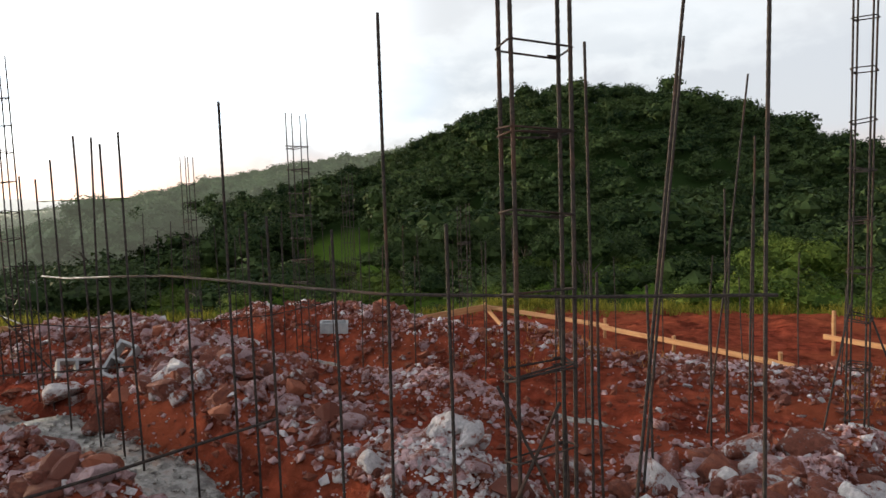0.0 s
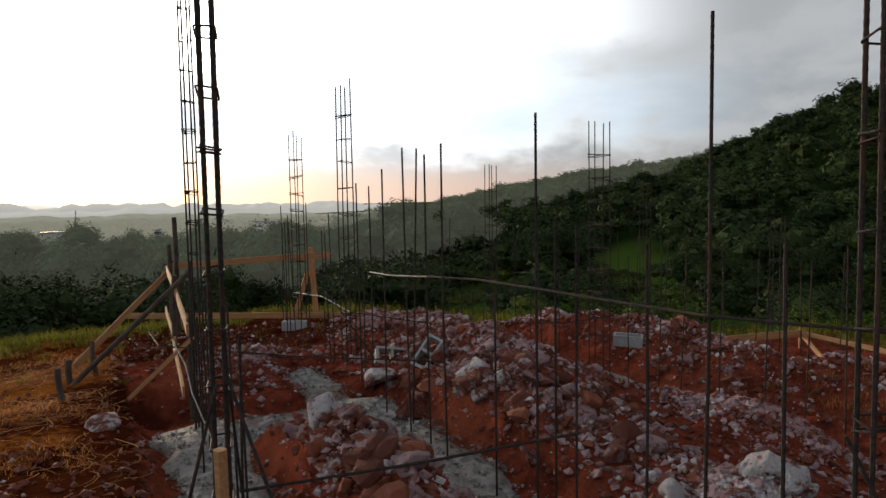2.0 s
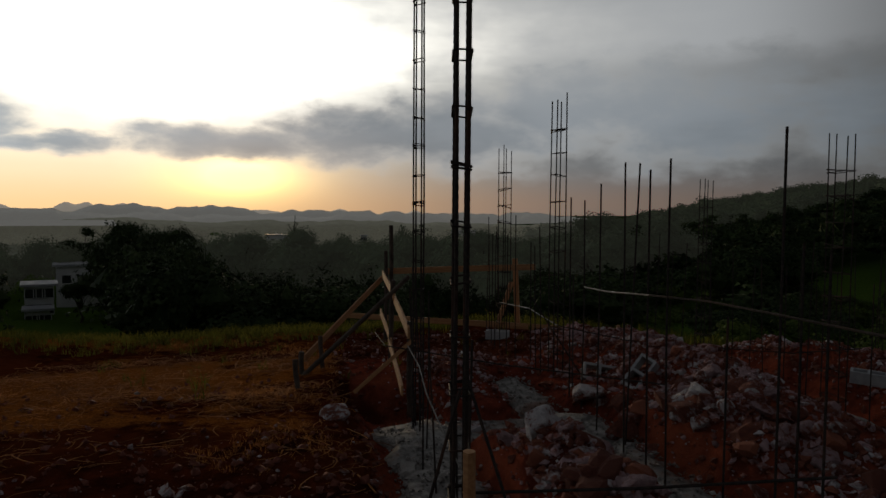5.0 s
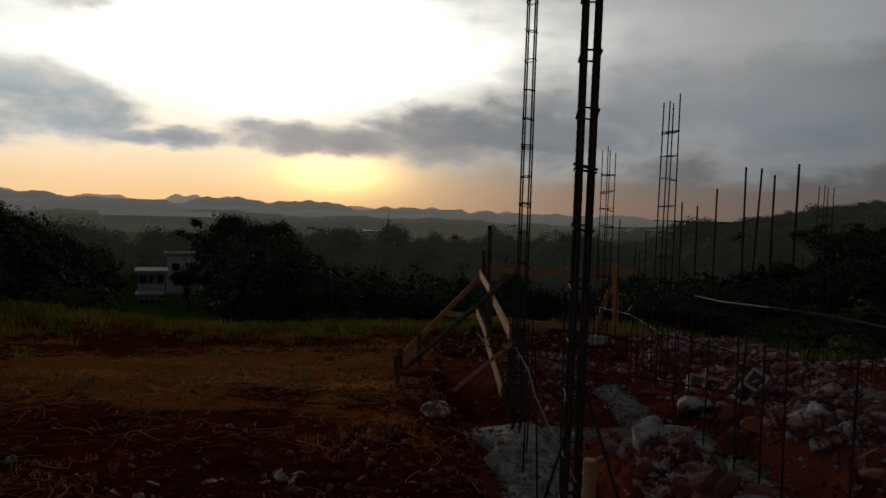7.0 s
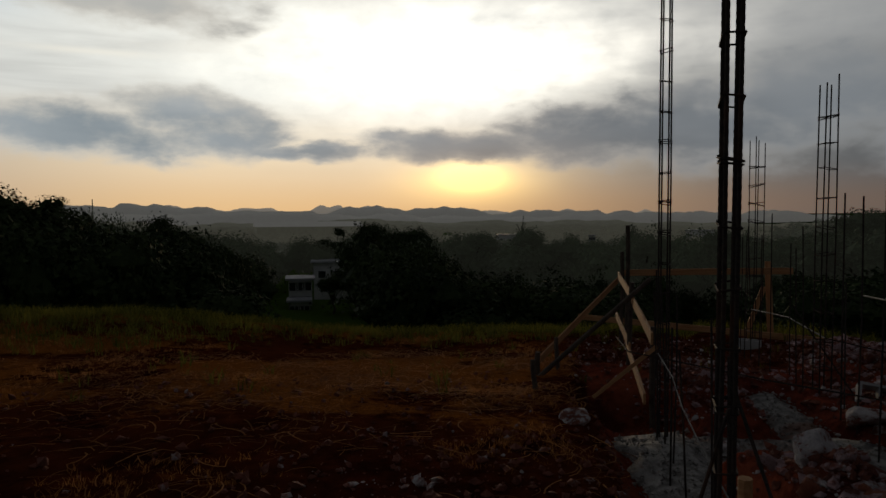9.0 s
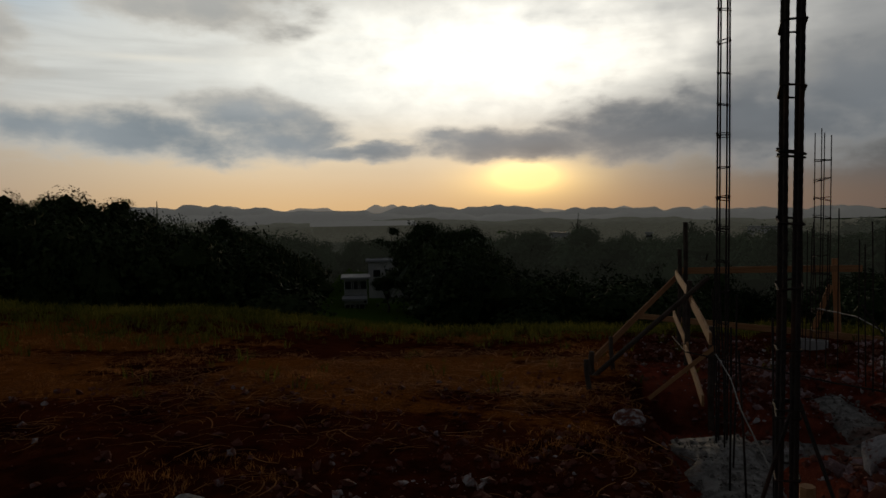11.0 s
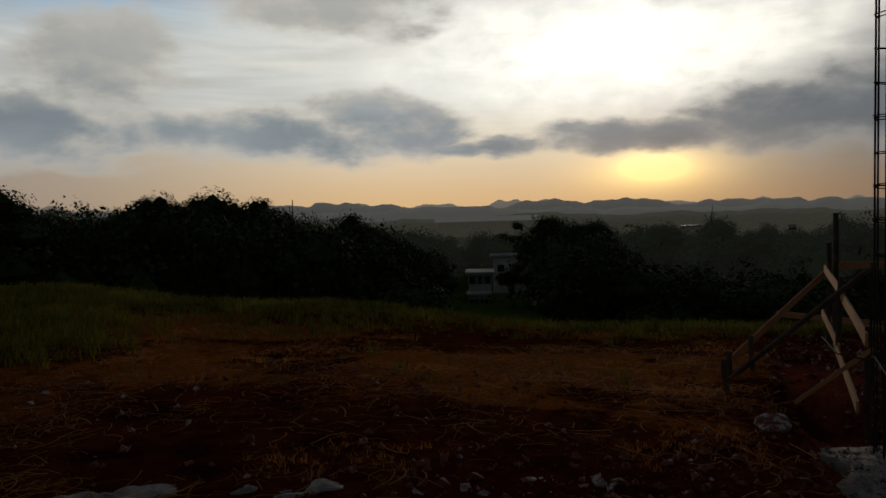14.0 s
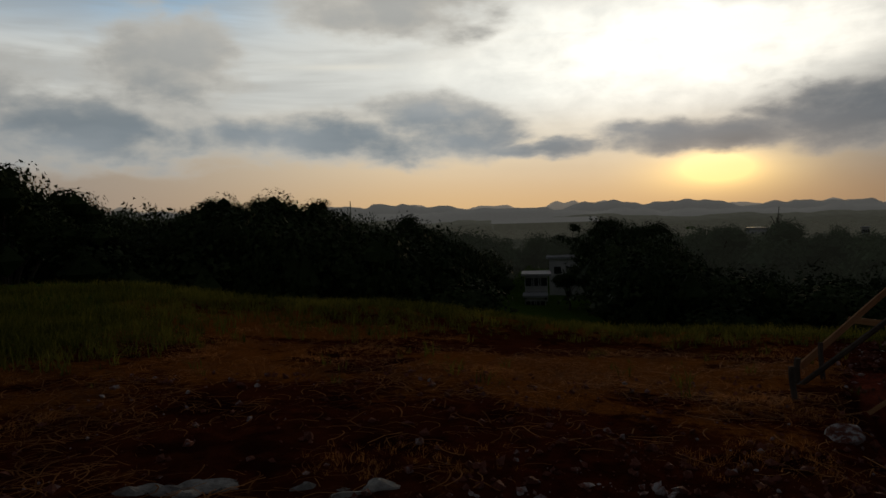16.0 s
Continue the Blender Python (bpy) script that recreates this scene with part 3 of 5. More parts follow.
# long starter bars along the front wall line
for x, y, z1, lx, ly in ((-0.78, 3.28, 2.49, 0.02, 0.0), (-1.89, 4.04, 2.20, 0.0, 0.0), (-2.92, 4.74, 2.11, -0.03, 0.02), (-3.23, 5.02, 2.05, -0.02, 0.0),
                         (-3.56, 5.24, 2.14, -0.06, 0.03), (-3.66, 5.44, 2.14, 0.09, 0.0), (-4.12, 5.70, 1.98, 0.0, 0.0), (-4.62, 6.20, 1.83, 0.0, 0.0),
                         (-4.92, 6.42, 1.87, -0.02, 0.0), (-1.84, 4.25, 1.52, 0.0, 0.0), (-1.65, 4.10, 1.49, 0.0, 0.0), (-1.10, 3.54, 1.43, 0.0, 0.0),
                         (-0.44, 3.05, 1.47, 0.0, 0.0), (0.96, 2.96, 3.2, 0.0, 0.0), (0.34, 4.09, 2.46, -0.02, 0.0), (-2.35, 4.42, 1.0, 0, 0),
                         (0.42, 3.32, 2.62, 0.36, 0.32), (0.66, 4.22, 2.55, 0.34, 0.32), (1.50, 5.82, 2.52, 0.44, 0.34),
                         (1.75, 6.0, 1.55, -0.05, 0.0), (1.66, 5.25, 1.5, 0.02, 0.0), (2.05, 6.3, 2.0, 0.0, 0.0)):
    rebar(x - lx * 0.0, y, z1, (lx, ly))
rng = random.Random(7)
rows = [(8.9, 12.2, 0.42, 2.45, 1.45), (12.6, 13.4, 0.4, 2.7, 1.4), (4.2, 6.9, 0.40, 0.42, 0.85), (7.2, 8.1, 0.45, 0.50, 0.9), (7.9, 12.0, 0.45, 5.6, 1.2),
        (3.3, 7.2, 0.45, 5.6, 1.0), (6.0, 12.0, 0.42, 8.3, 0.9), (0.2, 5.5, 0.5, 8.6, 0.6), (-2.2, 1.4, 0.5, 6.9, 1.1)]
for s0, s1, gap, n, z1 in rows:
    s = s0
    while s < s1:
        x, y = plan(s + rng.uniform(-0.05, 0.05), n + rng.uniform(-0.08, 0.08))
        rebar(x, y, z1 + rng.uniform(-0.22, 0.22), (rng.uniform(-0.06, 0.06), rng.uniform(-0.06, 0.06)), r=0.0075)
        s += gap * rng.uniform(0.8, 1.25)
for n in (3.1, 3.55, 4.1, 5.2, 5.8):
    x, y = plan(2.05 + rng.uniform(-0.08, 0.08), n)
    rebar(x, y, 1.0 + rng.uniform(-0.2, 0.4), (rng.uniform(-0.05, 0.05), rng.uniform(-0.05, 0.05)))


def loose_bar(points, r, label, mat=STEEL, name="horizontal_rebar"):
    ob = part(name, tube(points, r, 6), mat, None)
    return tagged(ob, label, "rebar", "tie bars")


loose_bar([(-4.30, 5.72, 0.955), (-3.85, 5.40, 0.97), (-3.2, 4.95, 1.03)], 0.0068, "bare bright end of a long bent rebar tied to the uprights", WIRE)
loose_bar([(-3.2, 4.95, 1.03), (-2.5, 4.47, 1.085), (-1.89, 4.03, 1.10), (-1.3, 3.63, 1.105), (-0.78, 3.27, 1.115), (0.1, 3.06, 1.12), (1.0, 2.95, 1.13)], 0.0085, "long sagging rebar tied across the starter bars")
loose_bar([(-2.78, 2.33, 0.27), (-2.1, 2.85, 0.34), (-1.40, 3.38, 0.44)], 0.009, "low horizontal rebar tied to the column")
loose_bar([(-5.9, 4.35, 0.46), (-5.29, 3.95, 0.46), (-4.1, 4.25, 0.42), (-2.9, 4.66, 0.40)], 0.007, "thin horizontal rebar tied at knee height")
loose_bar([(-3.94, 2.96, 0.78), (-3.67, 2.81, 0.70), (-3.42, 2.63, 0.60), (-3.16, 2.48, 0.50), (-2.98, 2.38, 0.43), (-2.80, 2.28, 0.37)], 0.004, "thin bent bright rod hanging beside the column", WIRE, "bent_rod")
loose_bar([(-7.57, 8.39, 0.26), (-6.5, 7.75, 0.33), (-5.61, 7.17, 0.25)], 0.008, "bare bright rod sagging between columns", WIRE)
loose_bar([(-5.61, 7.17, 0.25), (-4.84, 7.57, 0.11), (-3.9, 8.2, 0.06), (-3.24, 8.66, 0.03), (-2.66, 9.31, 0.08)], 0.008, "long horizontal rebar tied across far uprights")
for a, b in (((-0.22, 2.86, 0.76), (0.12, 2.98, 0.0)), ((0.06, 2.98, 0.65), (-0.25, 2.86, 0.0)), ((0.04, 2.90, 0.62), (0.03, 2.92, -0.4)),
             ((-2.63, 2.06, 0.87), (-2.90, 1.86, -0.4)), ((-2.74, 2.20, 0.95), (-2.1, 2.15, -0.3)), ((-5.9, 7.0, 0.6), (-5.3, 7.3, -0.4)),
             ((-5.4, 7.2, 0.9), (-5.0, 6.6, -0.4)), ((2.55, 5.6, 0.6), (2.2, 5.3, -0.5)), ((2.8, 5.8, 0.5), (3.1, 5.6, -0.5)), ((-3.0, 2.5, 0.7), (-3.4, 3.0, -0.42))):
    loose_bar([a, b], 0.008, "short rebar leaning as a brace on a column cage", name="brace_bar")


# ---- timber profile boards ----
def board(name, a, b, h, t, label, mat=WOOD, category="board", ends=0.0):
    """A sawn plank from a to b with its height h upright and thickness t, edges slightly rounded."""
    a, b = Vector(a), Vector(b)
    d = b - a
    length = d.length
    bm = bmesh.new()
    bmesh.ops.create_cube(bm, size=1.0)
    bmesh.ops.scale(bm, vec=(length, t, h), verts=bm.verts)
    bmesh.ops.subdivide_edges(bm, edges=[e for e in bm.edges if abs((e.verts[0].co - e.verts[1].co).x) > length * 0.5], cuts=6)
    r = random.Random(int(length * 1000))
    for v in bm.verts:
        v.co.y += 0.0025 * math.sin(v.co.x * 2.3 + r.random() * 0.3)
        v.co.z += 0.003 * math.sin(v.co.x * 1.7 + 1.0)
    bmesh.ops.bevel(bm, geom=[e for e in bm.edges], offset=min(t, h) * 0.08, segments=1, affect="EDGES")
    me = bpy.data.meshes.new(name)
    bm.to_mesh(me)
    bm.free()
    me.materials.append(mat)
    ob = new(name, me)
    turn = d.to_track_quat("X", "Z").to_matrix().to_4x4()
    ob.matrix_world = Matrix.Translation((a + b) / 2) @ turn
    return tagged(ob, label, category, "timber profiles")


def stake(x, y, z1, r, label, lean=(0, 0), mat=BARK, name="stake", z0=None):
    z0 = gz(x, y) - 0.15 if z0 is None else z0
    k = 7
    pts = [(x + lean[0] * i / k + 0.005 * math.sin(i * 1.1 + x), y + lean[1] * i / k + 0.005 * math.cos(i * 0.9 + y), z0 + (z1 - z0) * i / k) for i in range(k + 1)]
    ob = part(name, tube(pts, r, 7), mat, None)
    return tagged(ob, label, "stake", "stakes")


board("profile_board", (-10.05, 8.08, 0.58), (-7.55, 6.10, 0.54), 0.12, 0.025, "long sawn pine profile board nailed level to stakes")
board("profile_board", (-7.9, 6.40, 0.50), (-5.69, 4.62, 0.45), 0.12, 0.025, "sawn pine profile board lapped on the next one")
board("profile_board", (-9.85, 7.86, -0.07), (-7.6, 6.10, -0.10), 0.11, 0.025, "low sawn pine profile board nailed to stakes")
board("profile_board", (-7.9, 6.32, -0.13), (-5.76, 4.60, -0.16), 0.11, 0.025, "low sawn pine profile board, end on the soil")
board("profile_board", (-10.05, 8.12, 0.62), (-8.35, 10.40, 0.68), 0.11, 0.025, "level pine board between two profile posts")
board("profile_brace", (-10.0, 8.02, 0.50), (-8.35, 5.20, -0.30), 0.10, 0.025, "pine board sloping down from post to ground")
board("profile_brace", (-5.66, 4.66, 0.38), (-6.16, 4.29, -0.20), 0.04, 0.022, "short pine brace between board and soil")
stake(-9.98, 8.22, 1.45, 0.04, "dark weathered post carrying the profile boards")
stake(-9.85, 7.98, 1.0, 0.035, "dark weathered post beside the taller one")
stake(-7.72, 6.18, 0.75, 0.035, "dark weathered post behind the pine boards", (0.03, 0.02))
stake(-5.78, 4.72, 0.55, 0.03, "dark weathered post at the end of the boards")
stake(-7.95, 4.86, -0.10, 0.035, "short dark stake driven into the red soil", (0.02, 0.0))
stake(-8.15, 5.35, 0.0, 0.03, "short dark stake leaning in the red soil", (-0.08, 0.02))
stake(-6.9, 4.10, 0.05, 0.03, "short dark stake leaning in the red soil", (-0.10, 0.03))
loose_bar([(-7.86, 4.80, -0.42), (-7.42, 5.34, 0.24), (-7.00, 5.86, 0.87)], 0.03, "dark pole leaning from the soil onto the boards", BARK, "leaning_pole")
stake(-2.31, 1.76, 0.74, 0.026, "pine stake with a split top beside the column", (0.01, 0.0), WOOD, z0=-0.3)
board("profile_post", (-8.97, 10.57, 0.80), (-8.90, 10.60, -0.75), 0.10, 0.06, "upright pine post at the far corner", category="post")
board("profile_brace", (-8.95, 10.45, 0.35), (-9.15, 10.25, -0.55), 0.09, 0.025, "pine brace leaning on the far post")
board("profile_board", (-11.8, 8.6, -0.42), (-7.05, 11.25, -0.50), 0.11, 0.025, "long level pine board along the plot edge")
board("profile_board", (-5.3, 10.6, -0.72), (-3.45, 12.2, -0.70), 0.12, 0.025, "level pine board beyond the rubble heap")
board("profile_board", (-3.0, 10.9, -0.74), (-0.55, 13.45, -0.74), 0.12, 0.025, "level pine board rising to the corner stake")
board("profile_board", (-0.55, 13.45, -0.74), (1.5, 11.4, -0.74), 0.075, 0.025, "long pine profile board along the plot edge")
board("profile_board", (1.4, 11.45, -0.76), (3.4, 8.75, -0.74), 0.075, 0.025, "long pine profile board along the plot edge")
board("profile_board", (4.5, 10.5, -0.75), (6.75, 7.1, -0.72), 0.075, 0.025, "pine profile board beside the soil heap")
board("profile_brace", (-0.55, 13.4, -0.76), (-0.05, 12.3, -1.15), 0.09, 0.025, "pine brace propping the corner")
board("profile_brace", (-7.0, 11.2, -0.5), (-7.1, 10.8, -0.95), 0.09, 0.025, "pine brace leaning on the board")
board("profile_brace", (-3.5, 12.0, -0.45), (-3.75, 11.2, -1.0), 0.10, 0.025, "pine stake leaning beyond the blocks")
for x, y, z1 in ((-0.58, 13.5, -0.66), (1.45, 11.48, -0.62), (3.3, 8.95, -0.60), (2.3, 10.35, -0.68), (4.6, 10.4, -0.35), (-2.9, 11.05, -0.65), (-7.1, 11.3, -0.38), (-3.5, 12.25, -0.55), (-5.2, 10.7, -0.6)):
    stake(x, y, z1, 0.028, "rough pine stake carrying a profile board", mat=WOOD)


# ---- concrete blocks ----
def concrete_block(x, y, z, rot, label):
    """A two-cell hollow block, 40 by 20 by 15 cm, about its base."""
    bm = bmesh.new()
    L, W, H, t = 0.40, 0.20, 0.15, 0.03
    outer = [(-L / 2, -W / 2), (L / 2, -W / 2), (L / 2, W / 2), (-L / 2, W / 2)]
    cells = [(-L / 2 + t, -t / 2), (t / 2, L / 2 - t)]
    xs = [-L / 2, -L / 2 + t, -t / 2, t / 2, L / 2 - t, L / 2]
    ys = [-W / 2, -W / 2 + t, W / 2 - t, W / 2]
    grid = {}
    for k, zz in enumerate((0.0, H)):
        for i, a in enumerate(xs):
            for j, b in enumerate(ys):
                grid[i, j, k] = bm.verts.new((a, b, zz))
    hole = {(1, 1), (3, 1)}
    for i in range(5):
        for j in range(3):
            if (i, j) in hole:
                for (p, q) in (((i, j), (i + 1, j)), ((i + 1, j), (i + 1, j + 1)), ((i + 1, j + 1), (i, j + 1)), ((i, j + 1), (i, j))):
                    bm.faces.new((grid[(*q, 0)], grid[(*p, 0)], grid[(*p, 1)], grid[(*q, 1)]))
            else:
                for k in (0, 1):
                    f = [grid[i, j, k], grid[i + 1, j, k], grid[i + 1, j + 1, k], grid[i, j + 1, k]]
                    bm.faces.new(f if k else f[::-1])
    for i in range(5):
        bm.faces.new((grid[i, 0, 0], grid[i + 1, 0, 0], grid[i + 1, 0, 1], grid[i, 0, 1]))
        bm.faces.new((grid[i + 1, 3, 0], grid[i, 3, 0], grid[i, 3, 1], grid[i + 1, 3, 1]))
    for j in range(3):
        bm.faces.new((grid[0, j + 1, 0], grid[0, j, 0], grid[0, j, 1], grid[0, j + 1, 1]))
        bm.faces.new((grid[5, j, 0], grid[5, j + 1, 0], grid[5, j + 1, 1], grid[5, j, 1]))
    ob = part("concrete_block", bm, BLOCK, None)
    ob.matrix_world = pose(x, y, z, *rot)
    return tagged(ob, label, "block", "loose blocks")


def lay_block(x, y, rot, label, lift=0.0):
    concrete_block(x, y, gz(x, y) - 0.01 + lift, rot, label)


concrete_block(-2.65, 9.62, -0.40, (4, 3, 12), "grey hollow concrete block on top of the soil heap")
concrete_block(-2.82, 9.05, -0.83, (-6, 5, -20), "grey hollow concrete block tilted on the soil heap")
lay_block(-5.0, 7.15, (60, 8, 40), "grey hollow block tipped on its side in rubble")
lay_block(-8.35, 9.3, (0, 0, 30), "grey hollow block beside the far column")
lay_block(-4.2, 6.75, (35, -50, 60), "grey hollow block leaning on the rubble heap")

# ---- rubble ----
def rock_mesh(name, mat, seed, flat=0.7, points=13):
    """An angular broken stone about 1 m across."""
    r = random.Random(seed)
    bm = bmesh.new()
    for _ in range(points):
        v = Vector((r.gauss(0, 1), r.gauss(0, 1), r.gauss(0, 1))).normalized() * r.uniform(0.38, 0.55)
        bm.verts.new((v.x * r.uniform(0.9, 1.2), v.y, v.z * flat))
    hull = bmesh.ops.convex_hull(bm, input=bm.verts)
    bmesh.ops.delete(bm, geom=[v for v in bm.verts if not v.link_faces], context="VERTS")
    bmesh.ops.bevel(bm, geom=bm.edges[:], offset=0.025, segments=1, affect="EDGES")
    bmesh.ops.recalc_face_normals(bm, faces=bm.faces)
    me = bpy.data.meshes.new(name)
    bm.to_mesh(me)
    bm.free()
    me.materials.append(mat)
    return me


def boulder_mesh(name, mat, seed, flat=0.72, level=3):
    """A lumpy weathered stone about 1 m across, with broken faces and pitted skin."""
    r = random.Random(seed)
    bm = bmesh.new()
    bmesh.ops.create_icosphere(bm, subdivisions=level, radius=0.5)
    cuts = [(Vector((r.gauss(0, 1), r.gauss(0, 1), r.gauss(0, 1))).normalized(), r.uniform(0.22, 0.38)) for _ in range(14)]
    off = Vector((r.uniform(0, 50), r.uniform(0, 50), r.uniform(0, 50)))
    for v in bm.verts:
        for n, d in cuts:
            over = v.co.dot(n) - d
            if over > 0:
                v.co -= n * over * 0.98
        v.co *= 1.1 + 0.16 * noise.noise(v.co * 3.0 + off) + 0.11 * noise.noise(v.co * 7.0 + off) + 0.07 * noise.noise(v.co * 17.0 + off)
        v.co.z *= flat
    me = bpy.data.meshes.new(name)
    bm.to_mesh(me)
    bm.free()
    me.materials.append(mat)
    return me


BIG = {"lime": [boulder_mesh("rock", LIME, 60 + k) for k in range(5)], "pink": [boulder_mesh("rock", PINK, 70 + k) for k in range(5)]}
LIMES = [rock_mesh("rock", LIME, k, 0.75) for k in range(7)]
PINKS = [rock_mesh("rock", PINK, 20 + k, 0.7) for k in range(7)]
CLODS = [boulder_mesh("clod", CLOD, 40 + k, 0.8, 2) for k in range(5)]


def stone(me, parent, x, y, size, rng, sink=0.25, z=None):
    ob = new("clod" if me in CLODS else "rock", me)
    z = gz(x, y) if z is None else z
    m = pose(x, y, z + size * (0.35 - sink), rng.uniform(-40, 40), rng.uniform(-40, 40), rng.uniform(0, 360))
    m = m @ Matrix.Diagonal((size * rng.uniform(0.8, 1.3), size * rng.uniform(0.8, 1.1), size * rng.uniform(0.7, 1.0), 1))
    if parent is not None:
        ob.parent = parent
        m = Matrix.Translation(-parent.location) @ m
    ob.matrix_basis = m
    return ob


def rubble_heap(s, n, ls, ln, count, sizes, mix, label, seed):
    """Broken stones strewn over a heap; mix: shares of white, pink and clay pieces."""
    rng = random.Random(seed)
    cx, cy = plan(s, n)
    heap = top("rubble_heap", label, "rubble", "rubble heaps", (cx, cy, gz(cx, cy)))
    done = 0
    while done < count:
        a, b = rng.gauss(0, 0.55), rng.gauss(0, 0.55)
        ss, nn = s + a * ls, n + b * ln
        if any(f[0] - 0.05 < ss < f[1] + 0.05 and f[2] + 0.04 < nn < f[3] - 0.04 for f in FOOTINGS) and rng.random() < 0.86:
            continue
        x, y = plan(ss, nn)
        u = rng.random()
        kind = LIMES if u < mix[0] else PINKS if u < mix[0] + mix[1] else CLODS
        size = sizes[0] + (sizes[1] - sizes[0]) * rng.random() ** 3.2
        if size > 0.20 and kind is not CLODS:
            kind = BIG["lime" if kind is LIMES else "pink"]
        stone(rng.choice(kind), heap, x, y, size, rng)
        done += 1
    return heap


rubble_heap(8.0, 3.75, 2.0, 0.85, 300, (0.06, 0.30), (0.24, 0.56, 0.20), "big heap of broken white and pink limestone", 1)
rubble_heap(6.3, 3.0, 0.75, 0.45, 70, (0.10, 0.40), (0.62, 0.28, 0.10), "tumbled white limestone blocks at the heap's foot", 13)
rubble_heap(4.7, 1.25, 1.2, 0.42, 190, (0.05, 0.30), (0.08, 0.36, 0.56), "red clay ridge with large stained boulders", 2)
rubble_heap(5.0, 3.15, 1.2, 0.45, 180, (0.05, 0.30), (0.14, 0.50, 0.36), "stony red heap along the trench", 3)
rubble_heap(4.7, 4.85, 0.85, 0.5, 290, (0.04, 0.13), (0.16, 0.74, 0.10), "low heap of fine pinkish crushed stone", 4)
rubble_heap(3.0, 3.05, 0.65, 0.42, 130, (0.05, 0.26), (0.44, 0.44, 0.12), "white limestone lumps beside the column", 5)
rubble_heap(1.2, 4.2, 1.1, 0.95, 280, (0.05, 0.36), (0.22, 0.52, 0.26), "scattered pink and white limestone boulders", 6)
rubble_heap(0.0, 6.0, 1.3, 0.9, 120, (0.05, 0.34), (0.20, 0.32, 0.48), "red soil heap with pale stones", 7)
rubble_heap(7.3, 6.8, 2.2, 0.7, 170, (0.06, 0.22), (0.10, 0.34, 0.56), "soil heap with broken stone by the blocks", 8)
rubble_heap(4.0, 7.6, 2.2, 0.7, 200, (0.06, 0.22), (0.18, 0.42, 0.40), "stony spoil along the profile board", 9)
rubble_heap(10.2, 4.2, 1.6, 0.8, 150, (0.06, 0.26), (0.20, 0.48, 0.32), "heap of broken limestone near the far column", 10)
rubble_heap(9.1, 1.25, 1.0, 0.45, 70, (0.05, 0.20), (0.10, 0.30, 0.60), "red clay bank with small stones", 11)
rubble_heap(1.0, 8.5, 2.4, 0.7, 150, (0.06, 0.24), (0.10, 0.26, 0.64), "spoil ridge at the plot edge", 12)
rng = random.Random(3)
for x, y, size, me, sink, label in ((-5.67, 3.62, 0.42, LIMES[2], 0.32, "pale flat boulder on the edge of the pit"), (-3.86, 5.73, 0.40, LIMES[0], 0.15, "large pale boulder beside the footing"),
                                    (-3.52, 3.92, 0.42, LIMES[4], 0.10, "white-faced boulder on the clay ridge"), (-1.69, 11.9, 0.42, LIMES[1], -0.1, "white boulder on the far spoil"),
                                    (-1.05, 11.9, 0.40, LIMES[5], 0.0, "flat white boulder on the far spoil"), (1.55, 5.15, 0.40, LIMES[3], 0.2, "pale boulder among the scattered rubble"),
                                    (1.95, 5.0, 0.46, LIMES[6], 0.2, "large split boulder among the scattered rubble"), (-0.55, 4.35, 0.34, LIMES[1], 0.15, "white limestone boulder in front"),
                                    (-5.0, 4.9, 0.26, LIMES[5], 0.2, "pale stone on the pit edge"), (-4.55, 6.3, 0.38, LIMES[3], 0.15, "pale boulder in the big heap"),
                                    (-3.3, 6.1, 0.36, PINKS[2], 0.15, "stained boulder in the big heap"), (-2.2, 4.75, 0.22, PINKS[2], 0.2, "split boulder by the trench")):
    ob = stone(BIG["pink" if me in PINKS else "lime"][int(size * 100) % 5], None, x, y, size, rng, sink)
    ob.name = "boulder"
    tagged(ob, label, "boulder", "boulders")


def template_arrays(me):
    me.calc_loop_triangles()
    v = np.empty(len(me.vertices) * 3, np.float32)
    me.vertices.foreach_get("co", v)
    t = np.empty(len(me.loop_triangles) * 3, np.int32)
    me.loop_triangles.foreach_get("vertices", t)
    return v.reshape(-1, 3), t.reshape(-1, 3)


def turns(rng, n, full=True):
    a = rng.uniform(0, 2 * np.pi, n)
    z = np.zeros((n, 3, 3), np.float32)
    z[:, 0, 0], z[:, 0, 1], z[:, 1, 0], z[:, 1, 1], z[:, 2, 2] = np.cos(a), -np.sin(a), np.sin(a), np.cos(a), 1
    if not full:
        return z
    b = rng.uniform(-1.0, 1.0, n)
    x = np.zeros((n, 3, 3), np.float32)
    x[:, 0, 0], x[:, 1, 1], x[:, 1, 2], x[:, 2, 1], x[:, 2, 2] = 1, np.cos(b), -np.sin(b), np.sin(b), np.cos(b)
    return z @ x


def strew(name, mat, templates, where, scale, rng, full, label, category):
    """Many small pieces joined into one object; where: n x 3 places, scale: n x 3 sizes."""
    pick = rng.integers(0, len(templates), len(where))
    vs, fs, off = [], [], 0
    for k, (tv, tf) in enumerate(templates):
        sel = np.flatnonzero(pick == k)
        if not len(sel):
            continue
        rot = turns(rng, len(sel), full)
        v = np.einsum("nij,nmj->nmi", rot, tv[None] * scale[sel][:, None, :]) + where[sel][:, None, :]
        f = tf[None] + (off + np.arange(len(sel)) * len(tv))[:, None, None]
        vs.append(v.reshape(-1, 3))
        fs.append(f.reshape(-1, 3))
        off += len(sel) * len(tv)
    me = mesh_from(name, np.concatenate(vs), np.concatenate(fs).ravel(), 3, mat)
    return tagged(new(name, me), label, category, kind="stuff")


